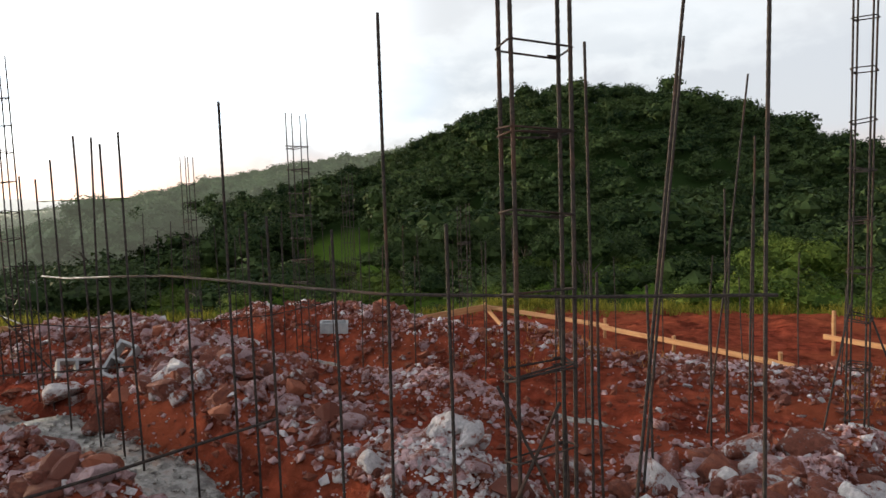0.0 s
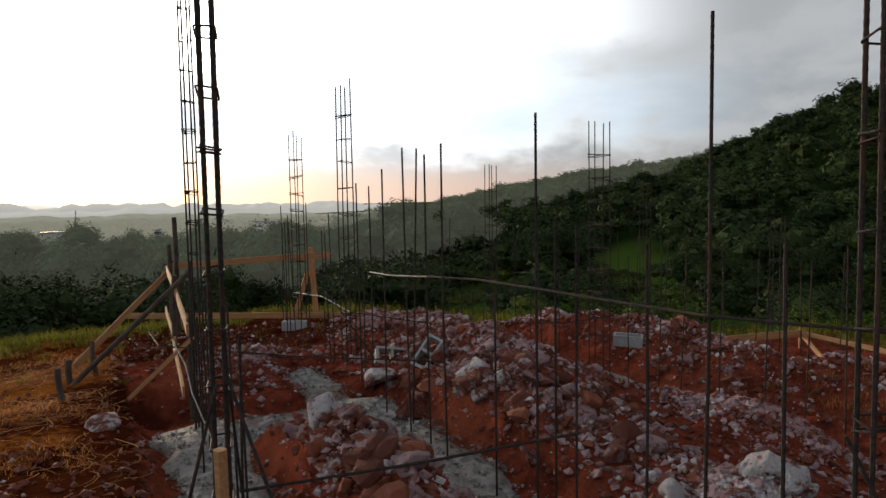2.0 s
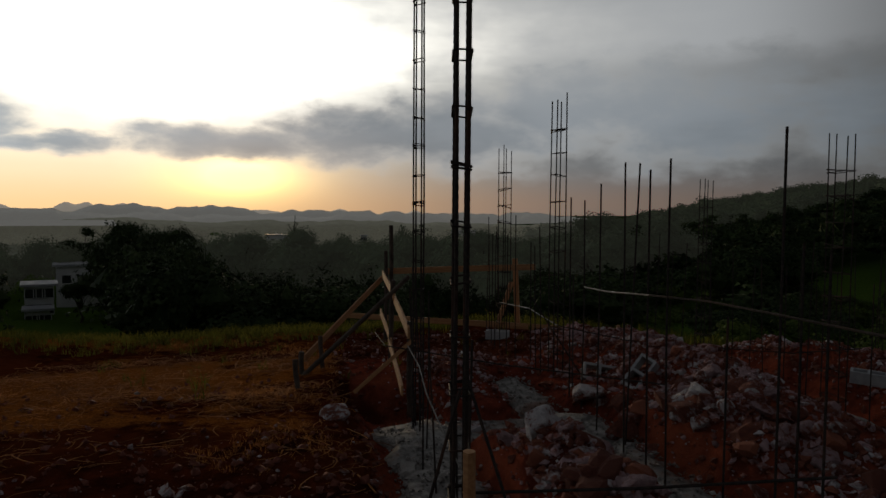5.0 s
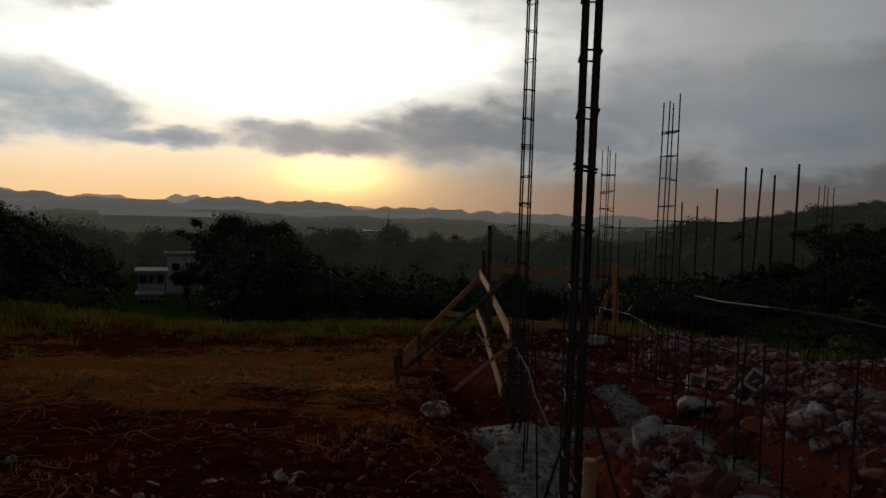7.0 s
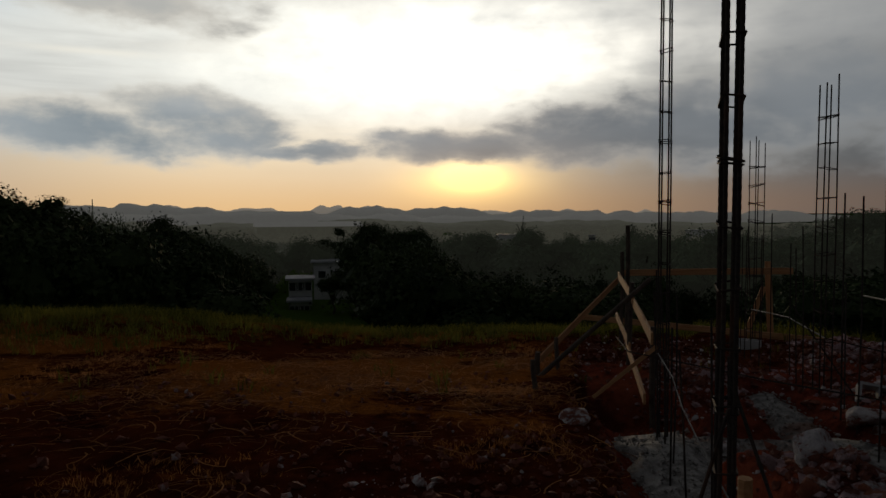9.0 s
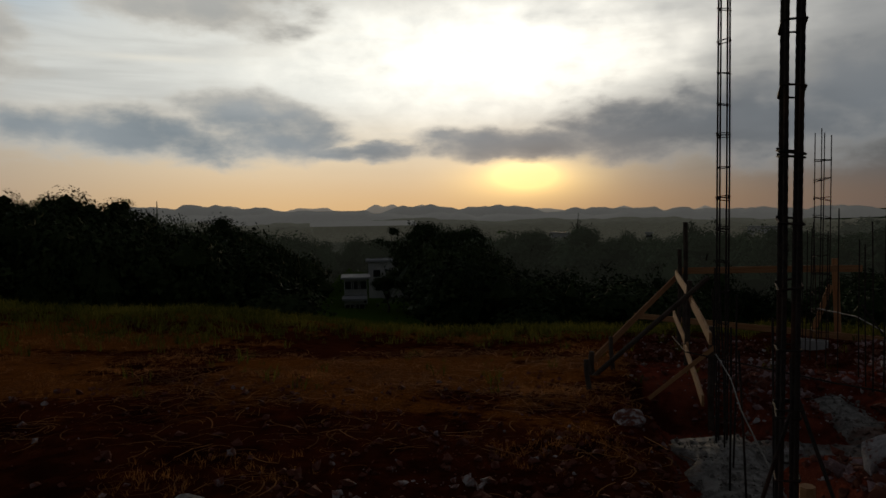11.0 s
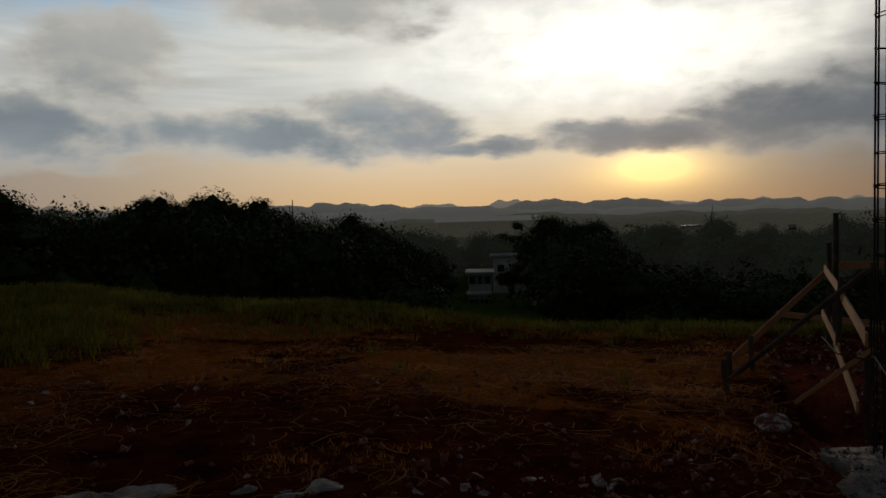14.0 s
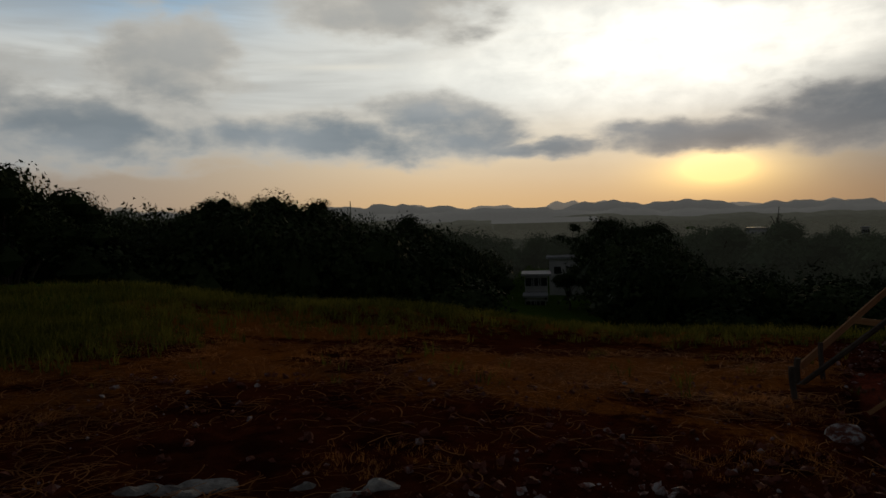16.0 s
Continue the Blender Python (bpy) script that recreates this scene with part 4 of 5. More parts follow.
def chip_template(seed):
    r = np.random.default_rng(seed)
    v = np.array(((1, 0, 0), (-1, 0, 0), (0, 1, 0), (0, -1, 0), (0, 0, 0.7), (0, 0, -0.7)), np.float32) * r.uniform(0.6, 1.3, (6, 1)).astype(np.float32)
    f = np.array(((0, 2, 4), (2, 1, 4), (1, 3, 4), (3, 0, 4), (2, 0, 5), (1, 2, 5), (3, 1, 5), (0, 3, 5)), np.int32)
    return v * 0.5, f


def in_footing(x, y, margin=0.0):
    s, n = x * E_S[0] + y * E_S[1], x * E_N[0] + y * E_N[1]
    hit = np.zeros(len(x), bool)
    for s0, s1, n0, n1, _ in FOOTINGS:
        hit |= (s > s0 - margin) & (s < s1 + margin) & (n > n0 - margin) & (n < n1 + margin)
    return hit


CHIPS = [chip_template(k) for k in range(8)]
for mat, name, count, seed, label in ((PINK, "stone_chips", 120000, 1, "loose pinkish stone chips over the red soil"), (LIME, "white_stone_chips", 42000, 2, "loose white limestone chips over the red soil"),
                                      (CLOD, "clay_crumbs", 80000, 3, "crumbled red clay over the plot")):
    r = np.random.default_rng(seed)
    s, n = r.uniform(-4, 13.5, count), r.uniform(-0.2, 9.5, count)
    x, y = s * E_S[0] + n * E_N[0], s * E_S[1] + n * E_N[1]
    near = np.zeros(count)
    for hs, hn, ls, ln, h in HEAPS:
        near = np.maximum(near, np.exp(-0.8 * (((s - hs) / ls) ** 2 + ((n - hn) / ln) ** 2)))
    share = (0.16 if mat is CLOD else 0.02) + 0.98 * near ** 1.4 * step(value_noise(x * 0.8, y * 0.8, 40 + seed) + near * 0.3, -0.25, 0.3)
    keep = (~in_footing(x, y, 0.0) | (r.random(count) < 0.13)) & (r.random(count) < share)
    x, y = x[keep], y[keep]
    size = 0.022 + 0.10 * r.random(len(x)) ** 3
    strew(name, mat, CHIPS, np.stack((x, y, ground_z(x, y) + size * 0.15), -1), size[:, None] * r.uniform(0.7, 1.3, (len(x), 3)), r, True, label, "rubble")
r = np.random.default_rng(9)
x, y = r.uniform(-8.5, -1.5, 14000), r.uniform(-3.0, 4.5, 14000)
keep = (x * E_N[0] + y * E_N[1] < 0.0) & (r.random(14000) < 0.10 + 0.60 * step(np.hypot(x + 3.6, y - 1.8), 2.4, 0.6))
x, y = x[keep], y[keep]
size = 0.015 + 0.085 * r.random(len(x)) ** 3
strew("plot_gravel", LIME, CHIPS, np.stack((x, y, ground_z(x, y) + size * 0.15), -1), size[:, None] * r.uniform(0.7, 1.3, (len(x), 3)), r, True, "stained stone chips on the trodden soil", "rubble")


def crushed(name, mat, s, n, ls, ln, count, seed, label):
    r = np.random.default_rng(seed)
    ss, nn = s + r.normal(0, 0.5, count) * ls, n + r.normal(0, 0.5, count) * ln
    x, y = ss * E_S[0] + nn * E_N[0], ss * E_S[1] + nn * E_N[1]
    keep = ~in_footing(x, y, -0.02)
    x, y = x[keep], y[keep]
    size = 0.02 + 0.06 * r.random(len(x)) ** 2.5
    return strew(name, mat, CHIPS, np.stack((x, y, ground_z(x, y) + size * 0.2), -1), size[:, None] * r.uniform(0.7, 1.3, (len(x), 3)), r, True, label, "rubble")


crushed("crushed_stone", PINK, 4.6, 4.95, 1.05, 0.55, 6500, 21, "fine pinkish crushed stone heaped on the floor")
crushed("crushed_stone_top", PINK, 7.8, 4.0, 1.6, 0.6, 8000, 22, "fine greyish pink stone over the big heap")
crushed("near_spalls", LIME, 2.9, 3.1, 0.7, 0.4, 1500, 23, "white limestone spalls among the near boulders")
crushed("side_spalls", PINK, 0.9, 4.2, 1.2, 1.1, 6000, 24, "pink limestone spalls among scattered boulders")


r = np.random.default_rng(31)
spots = []
for s0, s1, n0, n1, level in FOOTINGS[:4]:
    k = int(420 * (s1 - s0) * (n1 - n0))
    fs, fn = r.uniform(s0, s1, k), r.uniform(n0, n1, k)
    fx, fy = fs * E_S[0] + fn * E_N[0], fs * E_S[1] + fn * E_N[1]
    spots.append(np.stack((fx, fy, level + 0.012 + 0.10 * value_noise(fx * 2.3, fy * 2.3, 32) + 0.05 * value_noise(fx * 7, fy * 7, 33)), -1))
spots = np.concatenate(spots)
size = 0.012 + 0.05 * r.random(len(spots)) ** 3
strew("concrete_crumbs", CONCRETE, CHIPS, spots, size[:, None] * r.uniform(0.7, 1.3, (len(spots), 3)), r, True, "grey crumbs and lumps on the rough concrete", "rubble")


# ---- spilled concrete on the trodden soil ----
def concrete_spill(cx, cy, rx, ry, label):
    bm = bmesh.new()
    rings, k = [], 60
    for q in (0.15, 0.3, 0.45, 0.6, 0.75, 0.88, 1.0):
        ring = []
        for i in range(k):
            t = 2 * math.pi * i / k
            w = q * (1 + 0.35 * float(value_noise(np.array(math.cos(t) * 2.5 + cx), np.array(math.sin(t) * 2.5), 50)) + 0.25 * float(value_noise(np.array(math.cos(t) * 7), np.array(math.sin(t) * 7 + cy), 51)))
            x, y = cx + rx * w * math.cos(t), cy + ry * w * math.sin(t)
            ring.append(bm.verts.new((x, y, gz(x, y) + (0.008 + 0.060 * float(value_noise(np.array(x * 9), np.array(y * 9), 52)) if q < 0.9 else -0.03))))
        rings.append(ring)
    hub = bm.verts.new((cx, cy, gz(cx, cy) + 0.012))
    for i in range(k):
        bm.faces.new((hub, rings[0][i], rings[0][(i + 1) % k]))
        for a, b in zip(rings, rings[1:]):
            bm.faces.new((a[i], b[i], b[(i + 1) % k], a[(i + 1) % k]))
    return tagged(part("concrete_spill", bm, CONCRETE, None), label, "concrete", kind="structure")


concrete_spill(-4.88, -1.25, 0.13, 0.42, "dried spill of pale mortar on the soil")
concrete_spill(-4.68, -0.32, 0.13, 0.34, "dried spill of pale mortar on the soil")


# ---- grass and straw ----
def blade_template(seed, bend):
    r = np.random.default_rng(seed)
    vs, fs = [], []
    for k in range(9):
        a, lean, h = r.uniform(0, 6.28), r.uniform(0.1, bend), r.uniform(0.6, 1.0)
        bx, by = r.uniform(-0.25, 0.25, 2)
        d = np.array((math.cos(a), math.sin(a)))
        side = np.array((-d[1], d[0])) * 0.022
        o = len(vs)
        for t, w in ((0, 1.0), (0.55, 0.8), (1.0, 0.1)):
            c = np.array((bx, by)) + d * lean * t * t
            z = h * (t - 0.25 * lean * t * t)
            vs += [(c[0] - side[0] * w, c[1] - side[1] * w, z), (c[0] + side[0] * w, c[1] + side[1] * w, z)]
        fs += [(o, o + 1, o + 3), (o, o + 3, o + 2), (o + 2, o + 3, o + 5), (o + 2, o + 5, o + 4)]
    return np.array(vs, np.float32), np.array(fs, np.int32)


TUFTS = [blade_template(k, 0.9) for k in range(6)]


def grass_at(name, mat, count, lo, hi, az0, az1, h0, h1, seed, label, dens):
    r = np.random.default_rng(seed)
    az, rad = np.radians(r.uniform(az0, az1, count)), np.sqrt(r.uniform(lo * lo, hi * hi, count))
    x, y = -np.sin(az) * rad, np.cos(az) * rad
    keep = (dens(x, y, np.degrees(az), rad) > r.random(count)) & ~in_footing(x, y, 0.3)
    x, y = x[keep], y[keep]
    size = r.uniform(h0, h1, len(x))
    where = np.stack((x, y, ground_z(x, y) - 0.02), -1)
    return strew(name, mat, TUFTS, where, np.stack((size * 1.2, size * 1.2, size), -1), r, False, label, "grass")


grass_at("brow_grass", BLADE, 15000, 7.5, 20.0, 38, 118, 0.10, 0.27, 1, "uneven green grass along the brow of the plot",
         lambda x, y, a, r: step(r + 3 * value_noise(x * 0.4, y * 0.4, 60), 11.4 + 0.8 * step(a, 112, 80) + 1.6 * step(a, 52, 40), 15.0) * 0.9 + 0.02)
grass_at("side_grass", BLADE, 5000, 7.0, 14.0, 92, 125, 0.10, 0.28, 2, "rough green grass beside the trodden soil",
         lambda x, y, a, r: step(a + 12 * value_noise(x * 0.5, y * 0.5, 61), 95, 110) * step(r + 2 * value_noise(x, y, 66), 9, 12))
grass_at("field_edge_grass", BLADE, 9000, 11.5, 24.0, -35, 42, 0.14, 0.40, 3, "green grass where the plot falls to the field",
         lambda x, y, a, r: step(r + 2 * value_noise(x * 0.4, y * 0.4, 62), 13.5, 15.5))
grass_at("dry_tufts", STRAW, 24000, 4.8, 14.0, 42, 118, 0.035, 0.09, 4, "short dry yellow tufts in the red soil",
         lambda x, y, a, r: step(value_noise(x * 0.8, y * 0.8, 63) + 0.6 * value_noise(x * 2.6, y * 2.6, 67), -0.05, 0.4) * (x * E_N[0] + y * E_N[1] < -0.1))
grass_at("plot_tufts", STRAW, 2600, 4.0, 9.0, -28, 20, 0.05, 0.17, 5, "short dry tufts on the red floor",
         lambda x, y, a, r: step(value_noise(x * 0.7, y * 0.7, 64), 0.05, 0.4) * (~in_footing(x, y, 0.1)))


def straw_template(seed):
    r = np.random.default_rng(seed)
    n, vs, fs = 5, [], []
    a, curve = 0.0, r.uniform(-0.6, 0.6)
    p = np.zeros(2)
    for i in range(n):
        d = np.array((math.cos(a), math.sin(a)))
        w = np.array((-d[1], d[0])) * 0.017
        z = 0.05 * math.sin(math.pi * i / (n - 1)) * r.uniform(0.4, 1.6)
        vs += [(p[0] - w[0], p[1] - w[1], z), (p[0] + w[0], p[1] + w[1], z)]
        p = p + d / (n - 1)
        a += curve
    for i in range(n - 1):
        o = 2 * i
        fs += [(o, o + 1, o + 3), (o, o + 3, o + 2)]
    return np.array(vs, np.float32), np.array(fs, np.int32)


STRAWS = [straw_template(k) for k in range(8)]
r = np.random.default_rng(12)
x, y = r.uniform(-11.5, -2.2, 17000), r.uniform(-3.5, 7.0, 17000)
keep = (x * E_N[0] + y * E_N[1] < -0.15) & (value_noise(x * 0.9, y * 0.9, 65) + r.uniform(-0.35, 0.35, 17000) > 0.02)
x, y = x[keep], y[keep]
size = r.uniform(0.08, 0.34, len(x))
strew("straw_litter", STRAW, STRAWS, np.stack((x, y, ground_z(x, y) + 0.012), -1), np.stack((size, size, size * 0.6), -1), r, False, "dry straw strewn on the red soil", "straw")


# ---- woods ----
def crown_template(seed, lumps, leaves, leaf, squash=0.8, low=-0.25):
    """A crown about 1 m in radius: leafy lumps of many small cards over a small dark core."""
    r = np.random.default_rng(seed)
    ico_v = np.array(((1, 0, 0), (-1, 0, 0), (0, 1, 0), (0, -1, 0), (0, 0, 1), (0, 0, -1)), float)
    ico_f = ((0, 2, 4), (2, 1, 4), (1, 3, 4), (3, 0, 4), (2, 0, 5), (1, 2, 5), (3, 1, 5), (0, 3, 5))
    vs, fs = [], []
    for k in range(lumps):
        a, rad = r.uniform(0, 6.28), r.uniform(0.15, 0.62) if k else 0
        c = np.array((rad * math.cos(a), rad * math.sin(a), r.uniform(low, 0.5) * (1 - 0.5 * rad)))
        lr = r.uniform(0.32, 0.58)
        o = len(vs)
        vs += list(ico_v * lr * 0.62 * r.uniform(0.85, 1.15, (6, 1)) + c)
        fs += [tuple(o + i for i in f) for f in ico_f]
        for _ in range(leaves):
            d = r.normal(size=3)
            d /= np.linalg.norm(d)
            d[2] = abs(d[2]) if r.random() < 0.7 else d[2]
            p = c + d * lr * r.uniform(0.8, 1.18)
            t1 = np.cross(d, r.normal(size=3))
            t1 /= np.linalg.norm(t1)
            t2 = np.cross(d, t1) + d * r.uniform(-0.8, 0.8)
            w = leaf * r.uniform(0.6, 1.4)
            o = len(vs)
            vs += [p - t1 * w, p + t2 * w * 1.5, p + t1 * w]
            fs += [(o, o + 1, o + 2)]
    v = np.array(vs, np.float32)
    v[:, 2] *= squash
    return v, np.array(fs, np.int32)


CROWNS = [crown_template(100 + k, 6, 44, 0.085) for k in range(7)]
FINE_CROWNS = [crown_template(150 + k, 8, 130, 0.040) for k in range(6)]
FAR_CROWNS = [crown_template(200 + k, 5, 26, 0.085) for k in range(6)]


def woods(name, mat, templates, count, az0, az1, lo, hi, size, tall, keep_if, seed, label, sight=None):
    r = np.random.default_rng(seed)
    az, rad = np.radians(r.uniform(az0, az1, count)), np.sqrt(r.uniform(lo * lo, hi * hi, count))
    x, y = -np.sin(az) * rad, np.cos(az) * rad
    keep = keep_if(x, y, np.degrees(az), rad) > r.random(count)
    x, y = x[keep], y[keep]
    big = r.uniform(*size, len(x)) * (1 + (0.7 if lo < 100 else 0.1) * (r.random(len(x)) < 0.05))
    h = big * r.uniform(*tall, len(x))
    z0 = ground_z(x, y, False)
    if sight is not None:      # valley trees grow towards one even canopy line
        want = 1.65 + np.hypot(x, y) * np.tan(np.radians(sight(np.degrees(np.arctan2(-x, y))) + r.normal(0, 0.35, len(x)) - 0.85 * r.uniform(0, 1.8, len(x)) ** 2)) - z0
        h = np.clip(want, 3.0, 15.0)
    where = np.stack((x, y, z0 + h * 0.52), -1)
    scale = np.stack((big, big, h * 0.62), -1)
    return strew(name, mat, templates, where, scale, r, False, label, "woods")


def on_hill(x, y, a, r):
    pasture = step(np.hypot((a - 13.5) / 4.5, (r - 66) / 34), 1.15, 0.85) + step(np.hypot((a + 15) / 12, (r - 44) / 15), 1.1, 0.9) + step(np.hypot((a - 42) / 6, (r - 60) / 30), 1.1, 0.9) + step(np.hypot((a - 31) / 9, (r - 34) / 16), 1.1, 0.9)
    return (1 - np.clip(pasture, 0, 1)) * (0.13 + 0.87 * step(r, 54, 70)) * np.where(r > 250, 0.7, 1.0)


wild = on_hill(gx, gy, g_az, g_r) * step(g_r, 50, 66) * step(np.abs(g_az), 60, 46)
ground_mesh.attributes.new("wild", "FLOAT", "POINT").data.foreach_set("value", wild.astype(np.float32))


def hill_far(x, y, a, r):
    """Share of the hill's woods that stands on the shoulder and the ridge behind, given the emitted haze."""
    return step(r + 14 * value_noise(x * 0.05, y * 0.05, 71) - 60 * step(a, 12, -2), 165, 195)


woods("hill_woods", HILL_LEAF, CROWNS, 5600, -40, 34, 40, 262, (1.3, 2.7), (1.1, 1.9), lambda x, y, a, r: on_hill(x, y, a, r) * (1 - hill_far(x, y, a, r)), 1, "dense green bushy woods covering the hill")
# shoulder woods emit a little light as their haze
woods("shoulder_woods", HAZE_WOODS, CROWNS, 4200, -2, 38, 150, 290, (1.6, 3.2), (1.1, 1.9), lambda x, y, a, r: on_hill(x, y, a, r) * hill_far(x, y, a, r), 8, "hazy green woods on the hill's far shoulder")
woods("dark_field_bushes", HILL_LEAF, FINE_CROWNS, 330, -40, 24, 26, 62, (0.7, 2.1), (0.9, 1.5),
      lambda x, y, a, r: 0.9 * step(value_noise(x * 0.11, y * 0.11, 74), -0.08, 0.15), 11, "dark green thicket between the field and the hill")
woods("field_bushes", BUSH_LEAF, FINE_CROWNS, 190, -36, 40, 19, 60, (0.6, 1.7), (0.9, 1.6),
      lambda x, y, a, r: 0.15 + 0.85 * step(value_noise(x * 0.09, y * 0.09, 70), -0.05, 0.2), 2, "bright green shrubs scattered over the field")


def canopy(a):
    """How high the valley trees stand against the horizon, in degrees, by direction."""
    return np.interp(a, (28, 40, 55, 62, 64, 70, 71.5, 75.5, 77.5, 80.5, 82, 86, 90, 92, 98, 103, 107, 111, 122),
                     (-2.2, -3.0, -3.2, -2.6, -1.5, -1.3, -4.2, -6.0, -3.0, -2.0, -0.9, -0.7, 0.2, 0.9, 1.5, 0.6, 0.8, 3.0, 4.0))


def canopy_beyond(a):
    return np.maximum(canopy(a), -1.7)


def clear_of_house(x, y, a, r):
    return (1 - (np.abs(a - 73.9) * r * 0.01745 < 5.6) * (r < 126)) * (1 - step(np.hypot((a - 42) / 7, (r - 55) / 22), 1.1, 0.9))


def canopy_low(a):
    """The nearest valley trees towards the sun stay below the brow's line of sight."""
    return np.where(a < 62, np.minimum(canopy(a), -4.6), canopy(a))


woods("valley_woods", WOOD_LEAF, FINE_CROWNS, 560, 30, 122, 42, 84, (1.8, 4.6), (1.9, 2.8), clear_of_house, 3, "dark green woods in the valley below", canopy_low)
# from here outwards the woods glow more, as haze thickening with distance
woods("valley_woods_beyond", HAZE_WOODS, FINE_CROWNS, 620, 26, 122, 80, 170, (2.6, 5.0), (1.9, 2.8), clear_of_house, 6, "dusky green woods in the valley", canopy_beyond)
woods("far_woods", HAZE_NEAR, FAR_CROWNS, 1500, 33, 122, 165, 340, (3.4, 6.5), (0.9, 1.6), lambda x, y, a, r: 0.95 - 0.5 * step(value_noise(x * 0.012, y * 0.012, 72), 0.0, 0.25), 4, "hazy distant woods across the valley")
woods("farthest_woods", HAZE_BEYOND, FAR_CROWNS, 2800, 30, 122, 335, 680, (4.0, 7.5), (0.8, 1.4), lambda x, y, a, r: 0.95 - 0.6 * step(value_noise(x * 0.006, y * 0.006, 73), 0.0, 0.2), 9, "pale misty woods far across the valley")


def tree(x, y, height, spread, seed, label, mat=WOOD_LEAF, bare=False):
    """A tree of its own: tapered trunk, forked limbs and a crown of leafy clumps."""
    r = random.Random(seed)
    z0 = float(ground_z(x, y, False)) - 0.2
    ob = top("tree", label, "tree", "single trees", (x, y, z0))

    def taper(points, r0, r1):
        bm = bmesh.new()
        rings = []
        for i, p in enumerate(points):
            rr = r0 + (r1 - r0) * i / (len(points) - 1)
            rings.append([bm.verts.new((p[0] + rr * math.cos(t), p[1] + rr * math.sin(t), p[2])) for t in (k * math.pi / 3 for k in range(6))])
        for a, b in zip(rings, rings[1:]):
            for k in range(6):
                bm.faces.new((a[k], a[(k + 1) % 6], b[(k + 1) % 6], b[k]))
        bm.faces.new(rings[-1])
        return bm

    fork = height * 0.3
    part("trunk", taper([(x, y, z0), (x + r.uniform(-.2, .2), y + r.uniform(-.2, .2), z0 + fork * 0.5), (x + r.uniform(-.3, .3), y + r.uniform(-.3, .3), z0 + fork)], height * 0.028, height * 0.018), BARK, ob)
    ends = []
    for k in range(13 if not bare else 14):
        a, out = r.uniform(0, 6.28), spread * r.uniform(0.05, 0.8)
        up = height * (0.40 + 0.50 * (1 - (out / spread) ** 2) * r.uniform(0.35, 1.0))
        e = (x + out * math.cos(a), y + out * math.sin(a), z0 + up)
        m = (x + out * 0.45 * math.cos(a), y + out * 0.45 * math.sin(a), z0 + fork + (up - fork) * 0.6)
        part("limb", taper([(x, y, z0 + fork * r.uniform(0.7, 1.0)), m, e], height * 0.012, height * 0.003), BARK, ob)
        ends.append(e)
    vs, fs, off = [], [], 0
    rn = np.random.default_rng(seed)
    for e in ends:
        tv, tf = (FAR_CROWNS if bare else FINE_CROWNS)[rn.integers(0, 6)]
        tv = tv @ turns(rn, 1, False)[0]
        k = spread * rn.uniform(0.36, 0.56) * (0.4 if bare else 1)
        vs.append(tv * k + np.array(e, np.float32))
        fs.append(tf + off)
        off += len(tv)
    me = mesh_from("crown", np.concatenate(vs), np.concatenate(fs).ravel(), 3, mat)
    part("crown", me, mat, ob)
    return ob


def polar(az, r):
    return -math.sin(radians(az)) * r, math.cos(radians(az)) * r


# trees in HAZE_WOODS carry their mist as a faint glow of the leaves
for az, rad, sight, sp, seed, label, mat in ((113.5, 36, 5.2, 4.2, 1, "dark spreading tree beside the grass", WOOD_LEAF), (109, 44, 3.2, 4.0, 2, "dark leafy tree beyond the grass", WOOD_LEAF),
                                    (100, 58, 2.0, 5.0, 3, "tall dark tree over the woods edge", WOOD_LEAF), (95.5, 60, 1.9, 5.0, 4, "tall dark tree over the woods edge", WOOD_LEAF),
                                    (92.5, 62, 1.6, 4.6, 5, "tall dark tree over the woods edge", WOOD_LEAF), (84.5, 70, 0.5, 4.6, 6, "round dark tree in the valley", WOOD_LEAF),
                                    (80.4, 64, -2.2, 5.0, 7, "broad dark mango-like tree below the brow", WOOD_LEAF), (71.4, 136, -0.9, 4.5, 8, "tall umbrella-shaped tree in the valley", WOOD_LEAF),
                                    (65.3, 96, -0.5, 5.0, 9, "tall uneven tree above the valley woods", WOOD_LEAF), (-6.0, 40, -2.2, 3.0, 10, "leafy green tree in the field", HILL_LEAF),
                                    (4.5, 46, -2.6, 3.2, 11, "leafy green tree in the field", HILL_LEAF), (8.5, 42, -3.0, 3.0, 12, "leafy green tree in the field", HILL_LEAF),
                                    (-21, 34, -3.5, 2.6, 13, "young green tree in the field", BUSH_LEAF), (-1.5, 52, -2.0, 3.6, 14, "leafy green tree in the field", HILL_LEAF),
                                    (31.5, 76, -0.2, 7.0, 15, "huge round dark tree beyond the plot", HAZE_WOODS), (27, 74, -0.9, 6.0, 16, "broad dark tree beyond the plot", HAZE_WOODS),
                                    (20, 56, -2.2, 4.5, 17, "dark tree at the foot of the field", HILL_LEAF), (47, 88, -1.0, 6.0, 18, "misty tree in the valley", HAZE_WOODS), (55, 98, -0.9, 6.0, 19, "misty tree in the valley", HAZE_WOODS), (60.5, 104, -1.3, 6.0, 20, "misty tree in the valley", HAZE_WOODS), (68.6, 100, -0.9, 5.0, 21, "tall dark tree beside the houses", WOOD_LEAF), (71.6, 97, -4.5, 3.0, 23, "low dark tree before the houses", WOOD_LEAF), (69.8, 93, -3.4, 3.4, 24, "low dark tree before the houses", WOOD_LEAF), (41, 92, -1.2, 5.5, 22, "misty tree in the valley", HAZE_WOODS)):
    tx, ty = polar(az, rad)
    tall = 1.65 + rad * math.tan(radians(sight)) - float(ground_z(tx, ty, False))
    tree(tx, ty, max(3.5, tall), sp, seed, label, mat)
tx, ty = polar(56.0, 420)
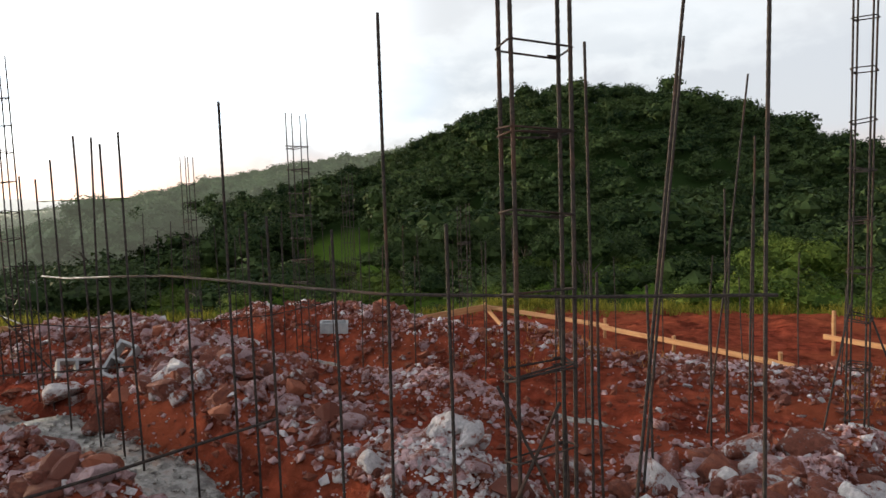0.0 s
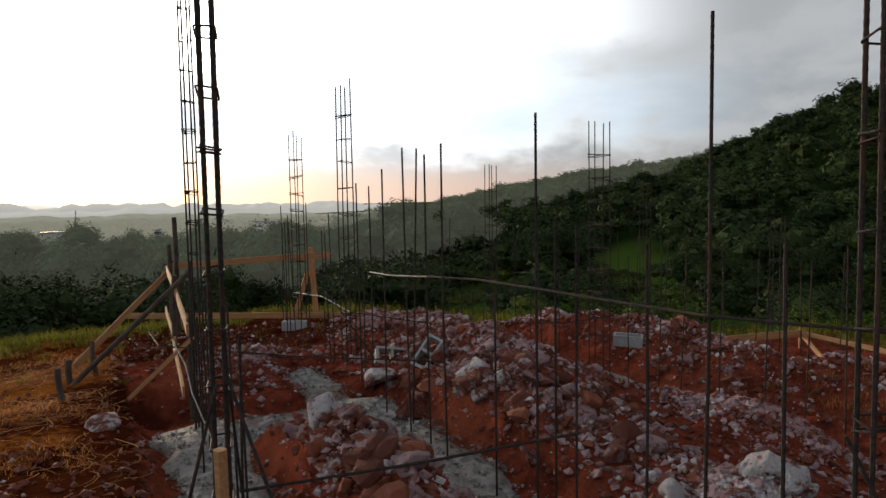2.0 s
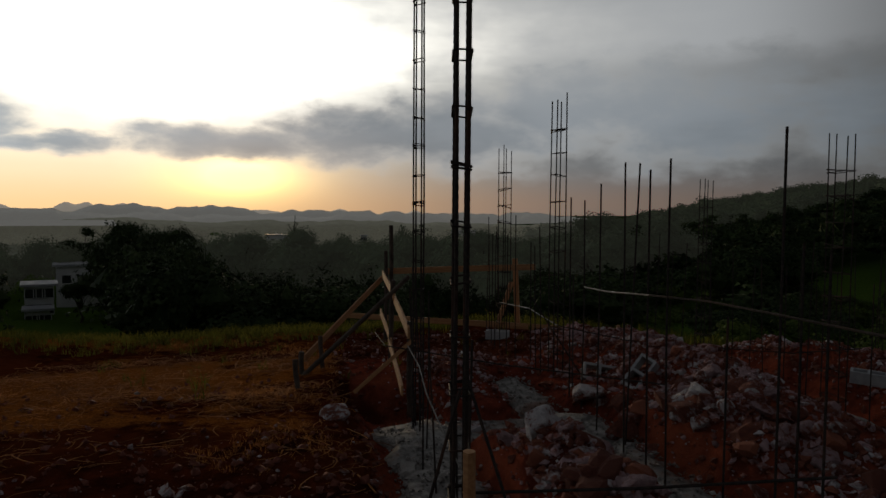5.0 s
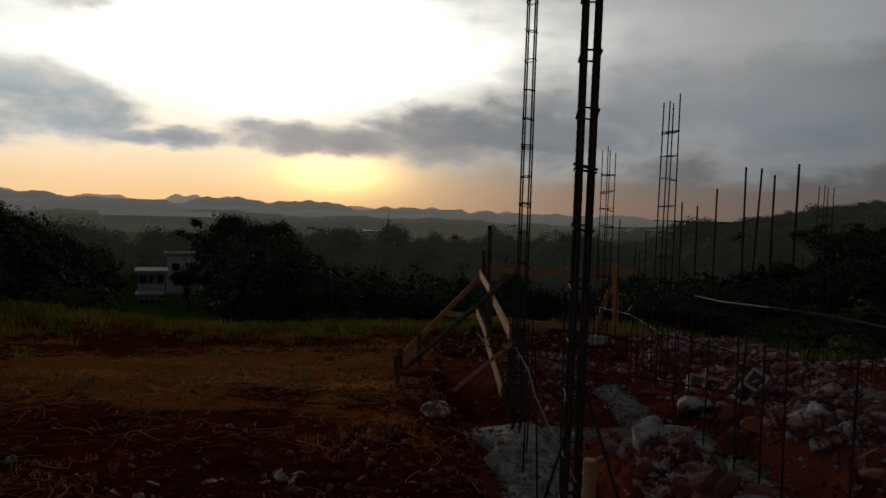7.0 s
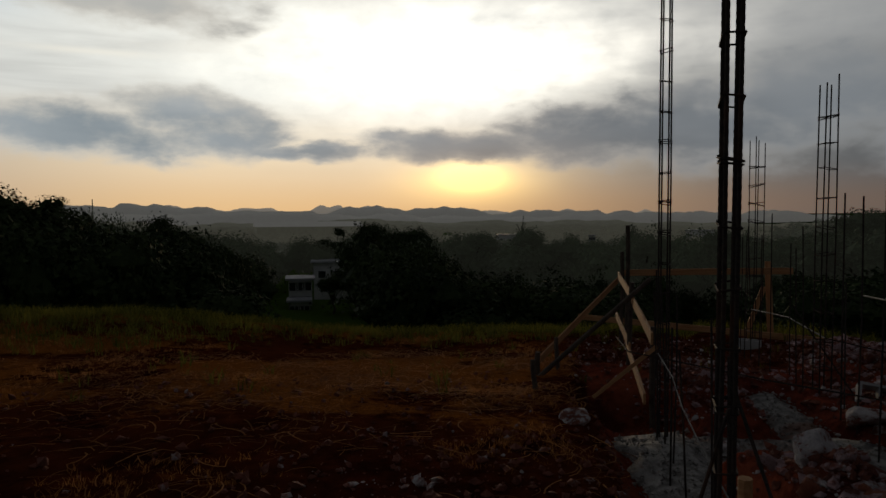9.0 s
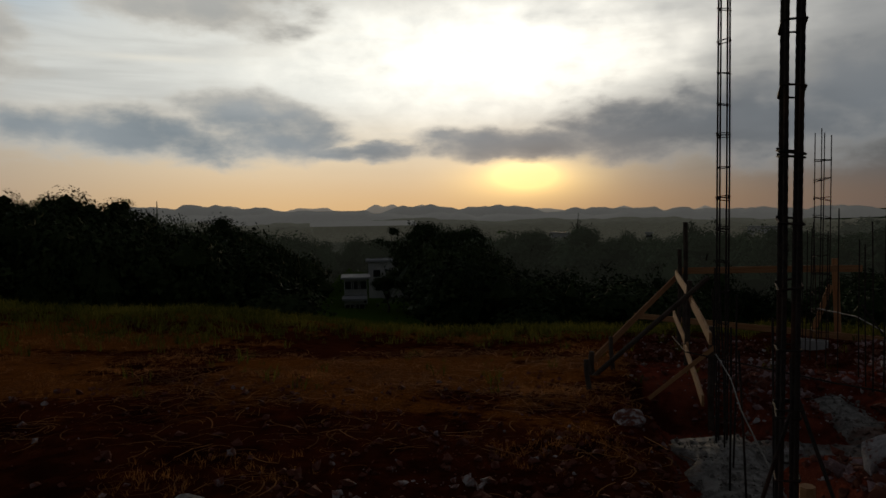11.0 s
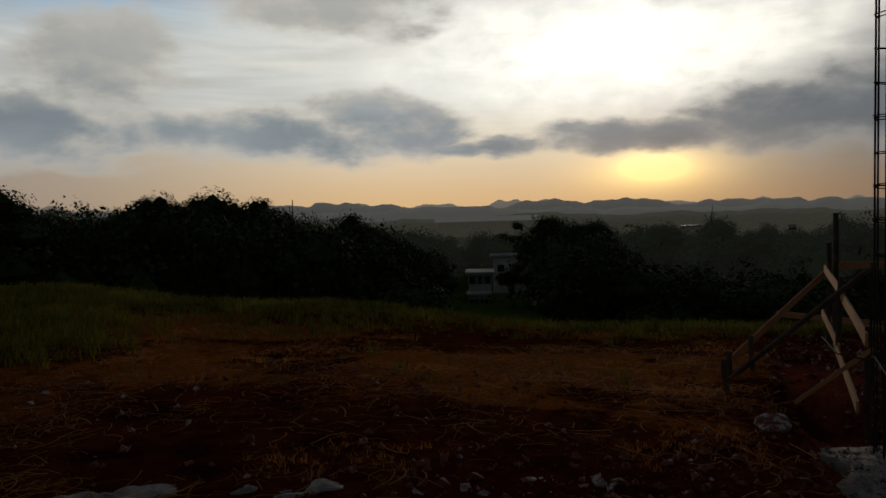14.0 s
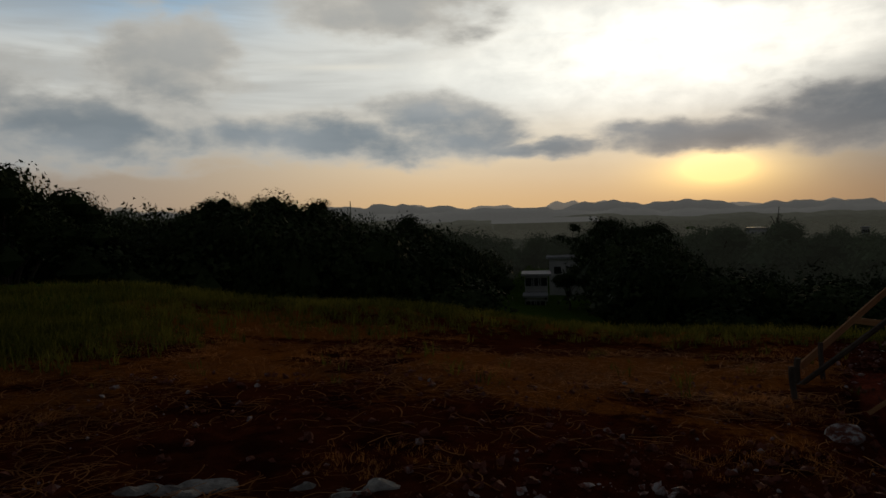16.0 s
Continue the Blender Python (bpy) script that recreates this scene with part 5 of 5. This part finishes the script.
# its leaves glow too, as distance haze
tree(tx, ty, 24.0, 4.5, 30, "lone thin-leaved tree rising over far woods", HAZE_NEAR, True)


# ---- far ridges ----
def ridge(rad, az0, az1, crest, amp, mat, seed, name="far_ridge", label="hazy wooded ridge on the horizon"):
    rng = np.random.default_rng(seed)
    az = np.arange(az0, az1, 0.12)
    prof = crest + amp * (1.3 * value_noise(az * 0.16, az * 0 + seed, 80) + 1.0 * value_noise(az * 0.5, az * 0 + seed, 81) + 0.55 * value_noise(az * 1.3, az * 0 + seed, 84)) + 0.10 * amp * value_noise(az * 3.0, az * 0, 82) + 0.07 * amp * value_noise(az * 7.0, az * 0, 83)
    ends = step(az, az0, az0 + 9) * step(az, az1, az1 - 9)
    prof = prof * ends + (1 - ends) * (-0.012 * rad)
    a = np.radians(az)
    rows = []
    for q, dz in ((1.0, None), (1.05, 0.55), (1.12, 1.0), (1.3, None)):
        z = np.full(len(az), -60.0) if dz is None else -30 + (prof + 30) * dz
        rows.append(np.stack((-np.sin(a) * rad * q, np.cos(a) * rad * q, z), -1))
    v = np.concatenate(rows)
    w = len(az)
    i = (np.arange(3)[:, None] * w + np.arange(w - 1)[None]).ravel()
    me = mesh_from(name, v, np.stack((i, i + w, i + w + 1, i + 1), -1).ravel(), 4, mat, True)
    return tagged(new(name, me), label, "hills", kind="structure")


# haze on each ridge is emission, mostly stronger the farther it stands
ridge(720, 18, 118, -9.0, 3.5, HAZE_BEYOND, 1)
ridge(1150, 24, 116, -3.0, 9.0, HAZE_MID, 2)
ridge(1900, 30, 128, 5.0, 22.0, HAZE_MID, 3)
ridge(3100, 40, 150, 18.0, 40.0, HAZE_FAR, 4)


# ---- buildings in the valley ----
def box(bm, x0, x1, y0, y1, z0, z1):
    v = [bm.verts.new(p) for p in ((x0, y0, z0), (x1, y0, z0), (x1, y1, z0), (x0, y1, z0), (x0, y0, z1), (x1, y0, z1), (x1, y1, z1), (x0, y1, z1))]
    for f in ((0, 3, 2, 1), (4, 5, 6, 7), (0, 1, 5, 4), (1, 2, 6, 5), (2, 3, 7, 6), (3, 0, 4, 7)):
        bm.faces.new([v[k] for k in f])


def house(x, y, z, turn, w, d, h, floors, label):
    """A plain rendered house with flat roof slab, windows and doors let into its front."""
    ob = top("house", label, "house", "valley houses", (0, 0, 0))
    bm = bmesh.new()
    box(bm, -w / 2, w / 2, -d / 2, d / 2, -3.0, h)
    part("wall", bm, WHITEWASH, ob)
    bm = bmesh.new()
    box(bm, -w / 2 - 0.5, w / 2 + 0.5, -d / 2 - 0.5, d / 2 + 0.5, h, h + 0.3)
    part("roof", bm, ROOF, ob, "grey overhanging flat roof")
    for f in range(floors):
        for k in range(3):
            cx, cz = (k - 1) * w * 0.3, h * (f + 0.55) / floors
            bm = bmesh.new()
            for x0, x1, z0, z1 in ((-0.7, -0.6, -0.7, 0.7), (0.6, 0.7, -0.7, 0.7), (-0.6, 0.6, 0.6, 0.7), (-0.6, 0.6, -0.7, -0.6)):
                box(bm, cx + x0, cx + x1, -d / 2 - 0.08, -d / 2 + 0.05, cz + z0, cz + z1)
            window = part("window", bm, WHITEWASH, ob, "plain window")
            bm = bmesh.new()
            box(bm, cx - 0.6, cx + 0.6, -d / 2 - 0.03, -d / 2 + 0.03, cz - 0.6, cz + 0.6)
            part("pane", bm, GLASS, window, "dark window glass")
    ob.matrix_basis = pose(x, y, z, 0, 0, turn)
    return ob


house(-105.0, 29.8, -12.6, 74, 3.4, 5.0, 4.2, 2, "pale two-storey house among valley trees")
house(-116.0, 39.0, -11.2, 72, 7.0, 5.0, 4.4, 1, "pale low house with a wide flat roof")
house(-99.0, 27.9, -13.6, 74, 2.6, 3.0, 2.6, 1, "small pale shed beside the house")
house(-125.0, 92.0, -14.5, 50, 9.0, 5.0, 3.5, 1, "low grey house half hidden by trees")
house(-300.0, 330.0, -16.0, 40, 16.0, 8.0, 6.5, 1, "far pale building among hazy woods")


def warehouse(x, y, z, turn, w, d, h):
    ob = top("warehouse", "long pale industrial shed far down the valley", "warehouse", at=(0, 0, 0))
    bm = bmesh.new()
    box(bm, -w / 2, w / 2, -d / 2, d / 2, -12.0, h)
    # wall and roof are pale through emitted haze
    part("wall", bm, HAZE_BEYOND, ob)
    bm = bmesh.new()
    v = [bm.verts.new(p) for p in ((-w / 2 - 1, -d / 2 - 1, h), (w / 2 + 1, -d / 2 - 1, h), (w / 2 + 1, 0, h + 4), (-w / 2 - 1, 0, h + 4), (w / 2 + 1, d / 2 + 1, h), (-w / 2 - 1, d / 2 + 1, h))]
    for f in ((0, 1, 2, 3), (3, 2, 4, 5), (0, 3, 5), (1, 4, 2), (0, 5, 4, 1)):
        bm.faces.new([v[k] for k in f])
    part("roof", bm, HAZE_MID, ob, "pale low-pitched sheet roof")
    ob.matrix_basis = pose(x, y, z, 0, 0, turn)


warehouse(-575, 173, -14.0, 81, 86, 30, 4.0)

# paler roofs among the woods and a lattice mast on the skyline
house(-262.0, 170.0, -13.5, 57, 12.0, 7.0, 5.0, 1, "white-roofed building among distant woods")
house(-236.0, 195.0, -14.5, 50, 2.4, 2.4, 6.0, 2, "narrow pale tower-like house among distant woods")


def radio_mast(x, y, z0, height):
    """A thin three-legged lattice mast with cross braces."""
    ob = top("radio_mast", "thin grey lattice mast on the far skyline", "mast", at=(x, y, z0))
    # the lattice emits the same haze as the far woods
    for k in range(3):
        a = 2 * math.pi * k / 3
        part("leg", tube([(x + 1.2 * math.cos(a), y + 1.2 * math.sin(a), z0), (x + 0.2 * math.cos(a), y + 0.2 * math.sin(a), z0 + height)], 0.16, 5), HAZE_NEAR, ob)
    for i in range(8):
        f0, f1 = i / 8, (i + 1) / 8
        for k in range(3):
            a, b = 2 * math.pi * k / 3, 2 * math.pi * (k + 1) / 3
            r0, r1 = 1.2 - f0, 1.2 - f1
            part("brace", tube([(x + r0 * math.cos(a), y + r0 * math.sin(a), z0 + height * f0), (x + r1 * math.cos(b), y + r1 * math.sin(b), z0 + height * f1)], 0.07, 4), HAZE_NEAR, ob)
    return ob


mx, my = polar(88.9, 640)
radio_mast(mx, my, float(ground_z(mx, my, False)) - 1.0, 35.0)
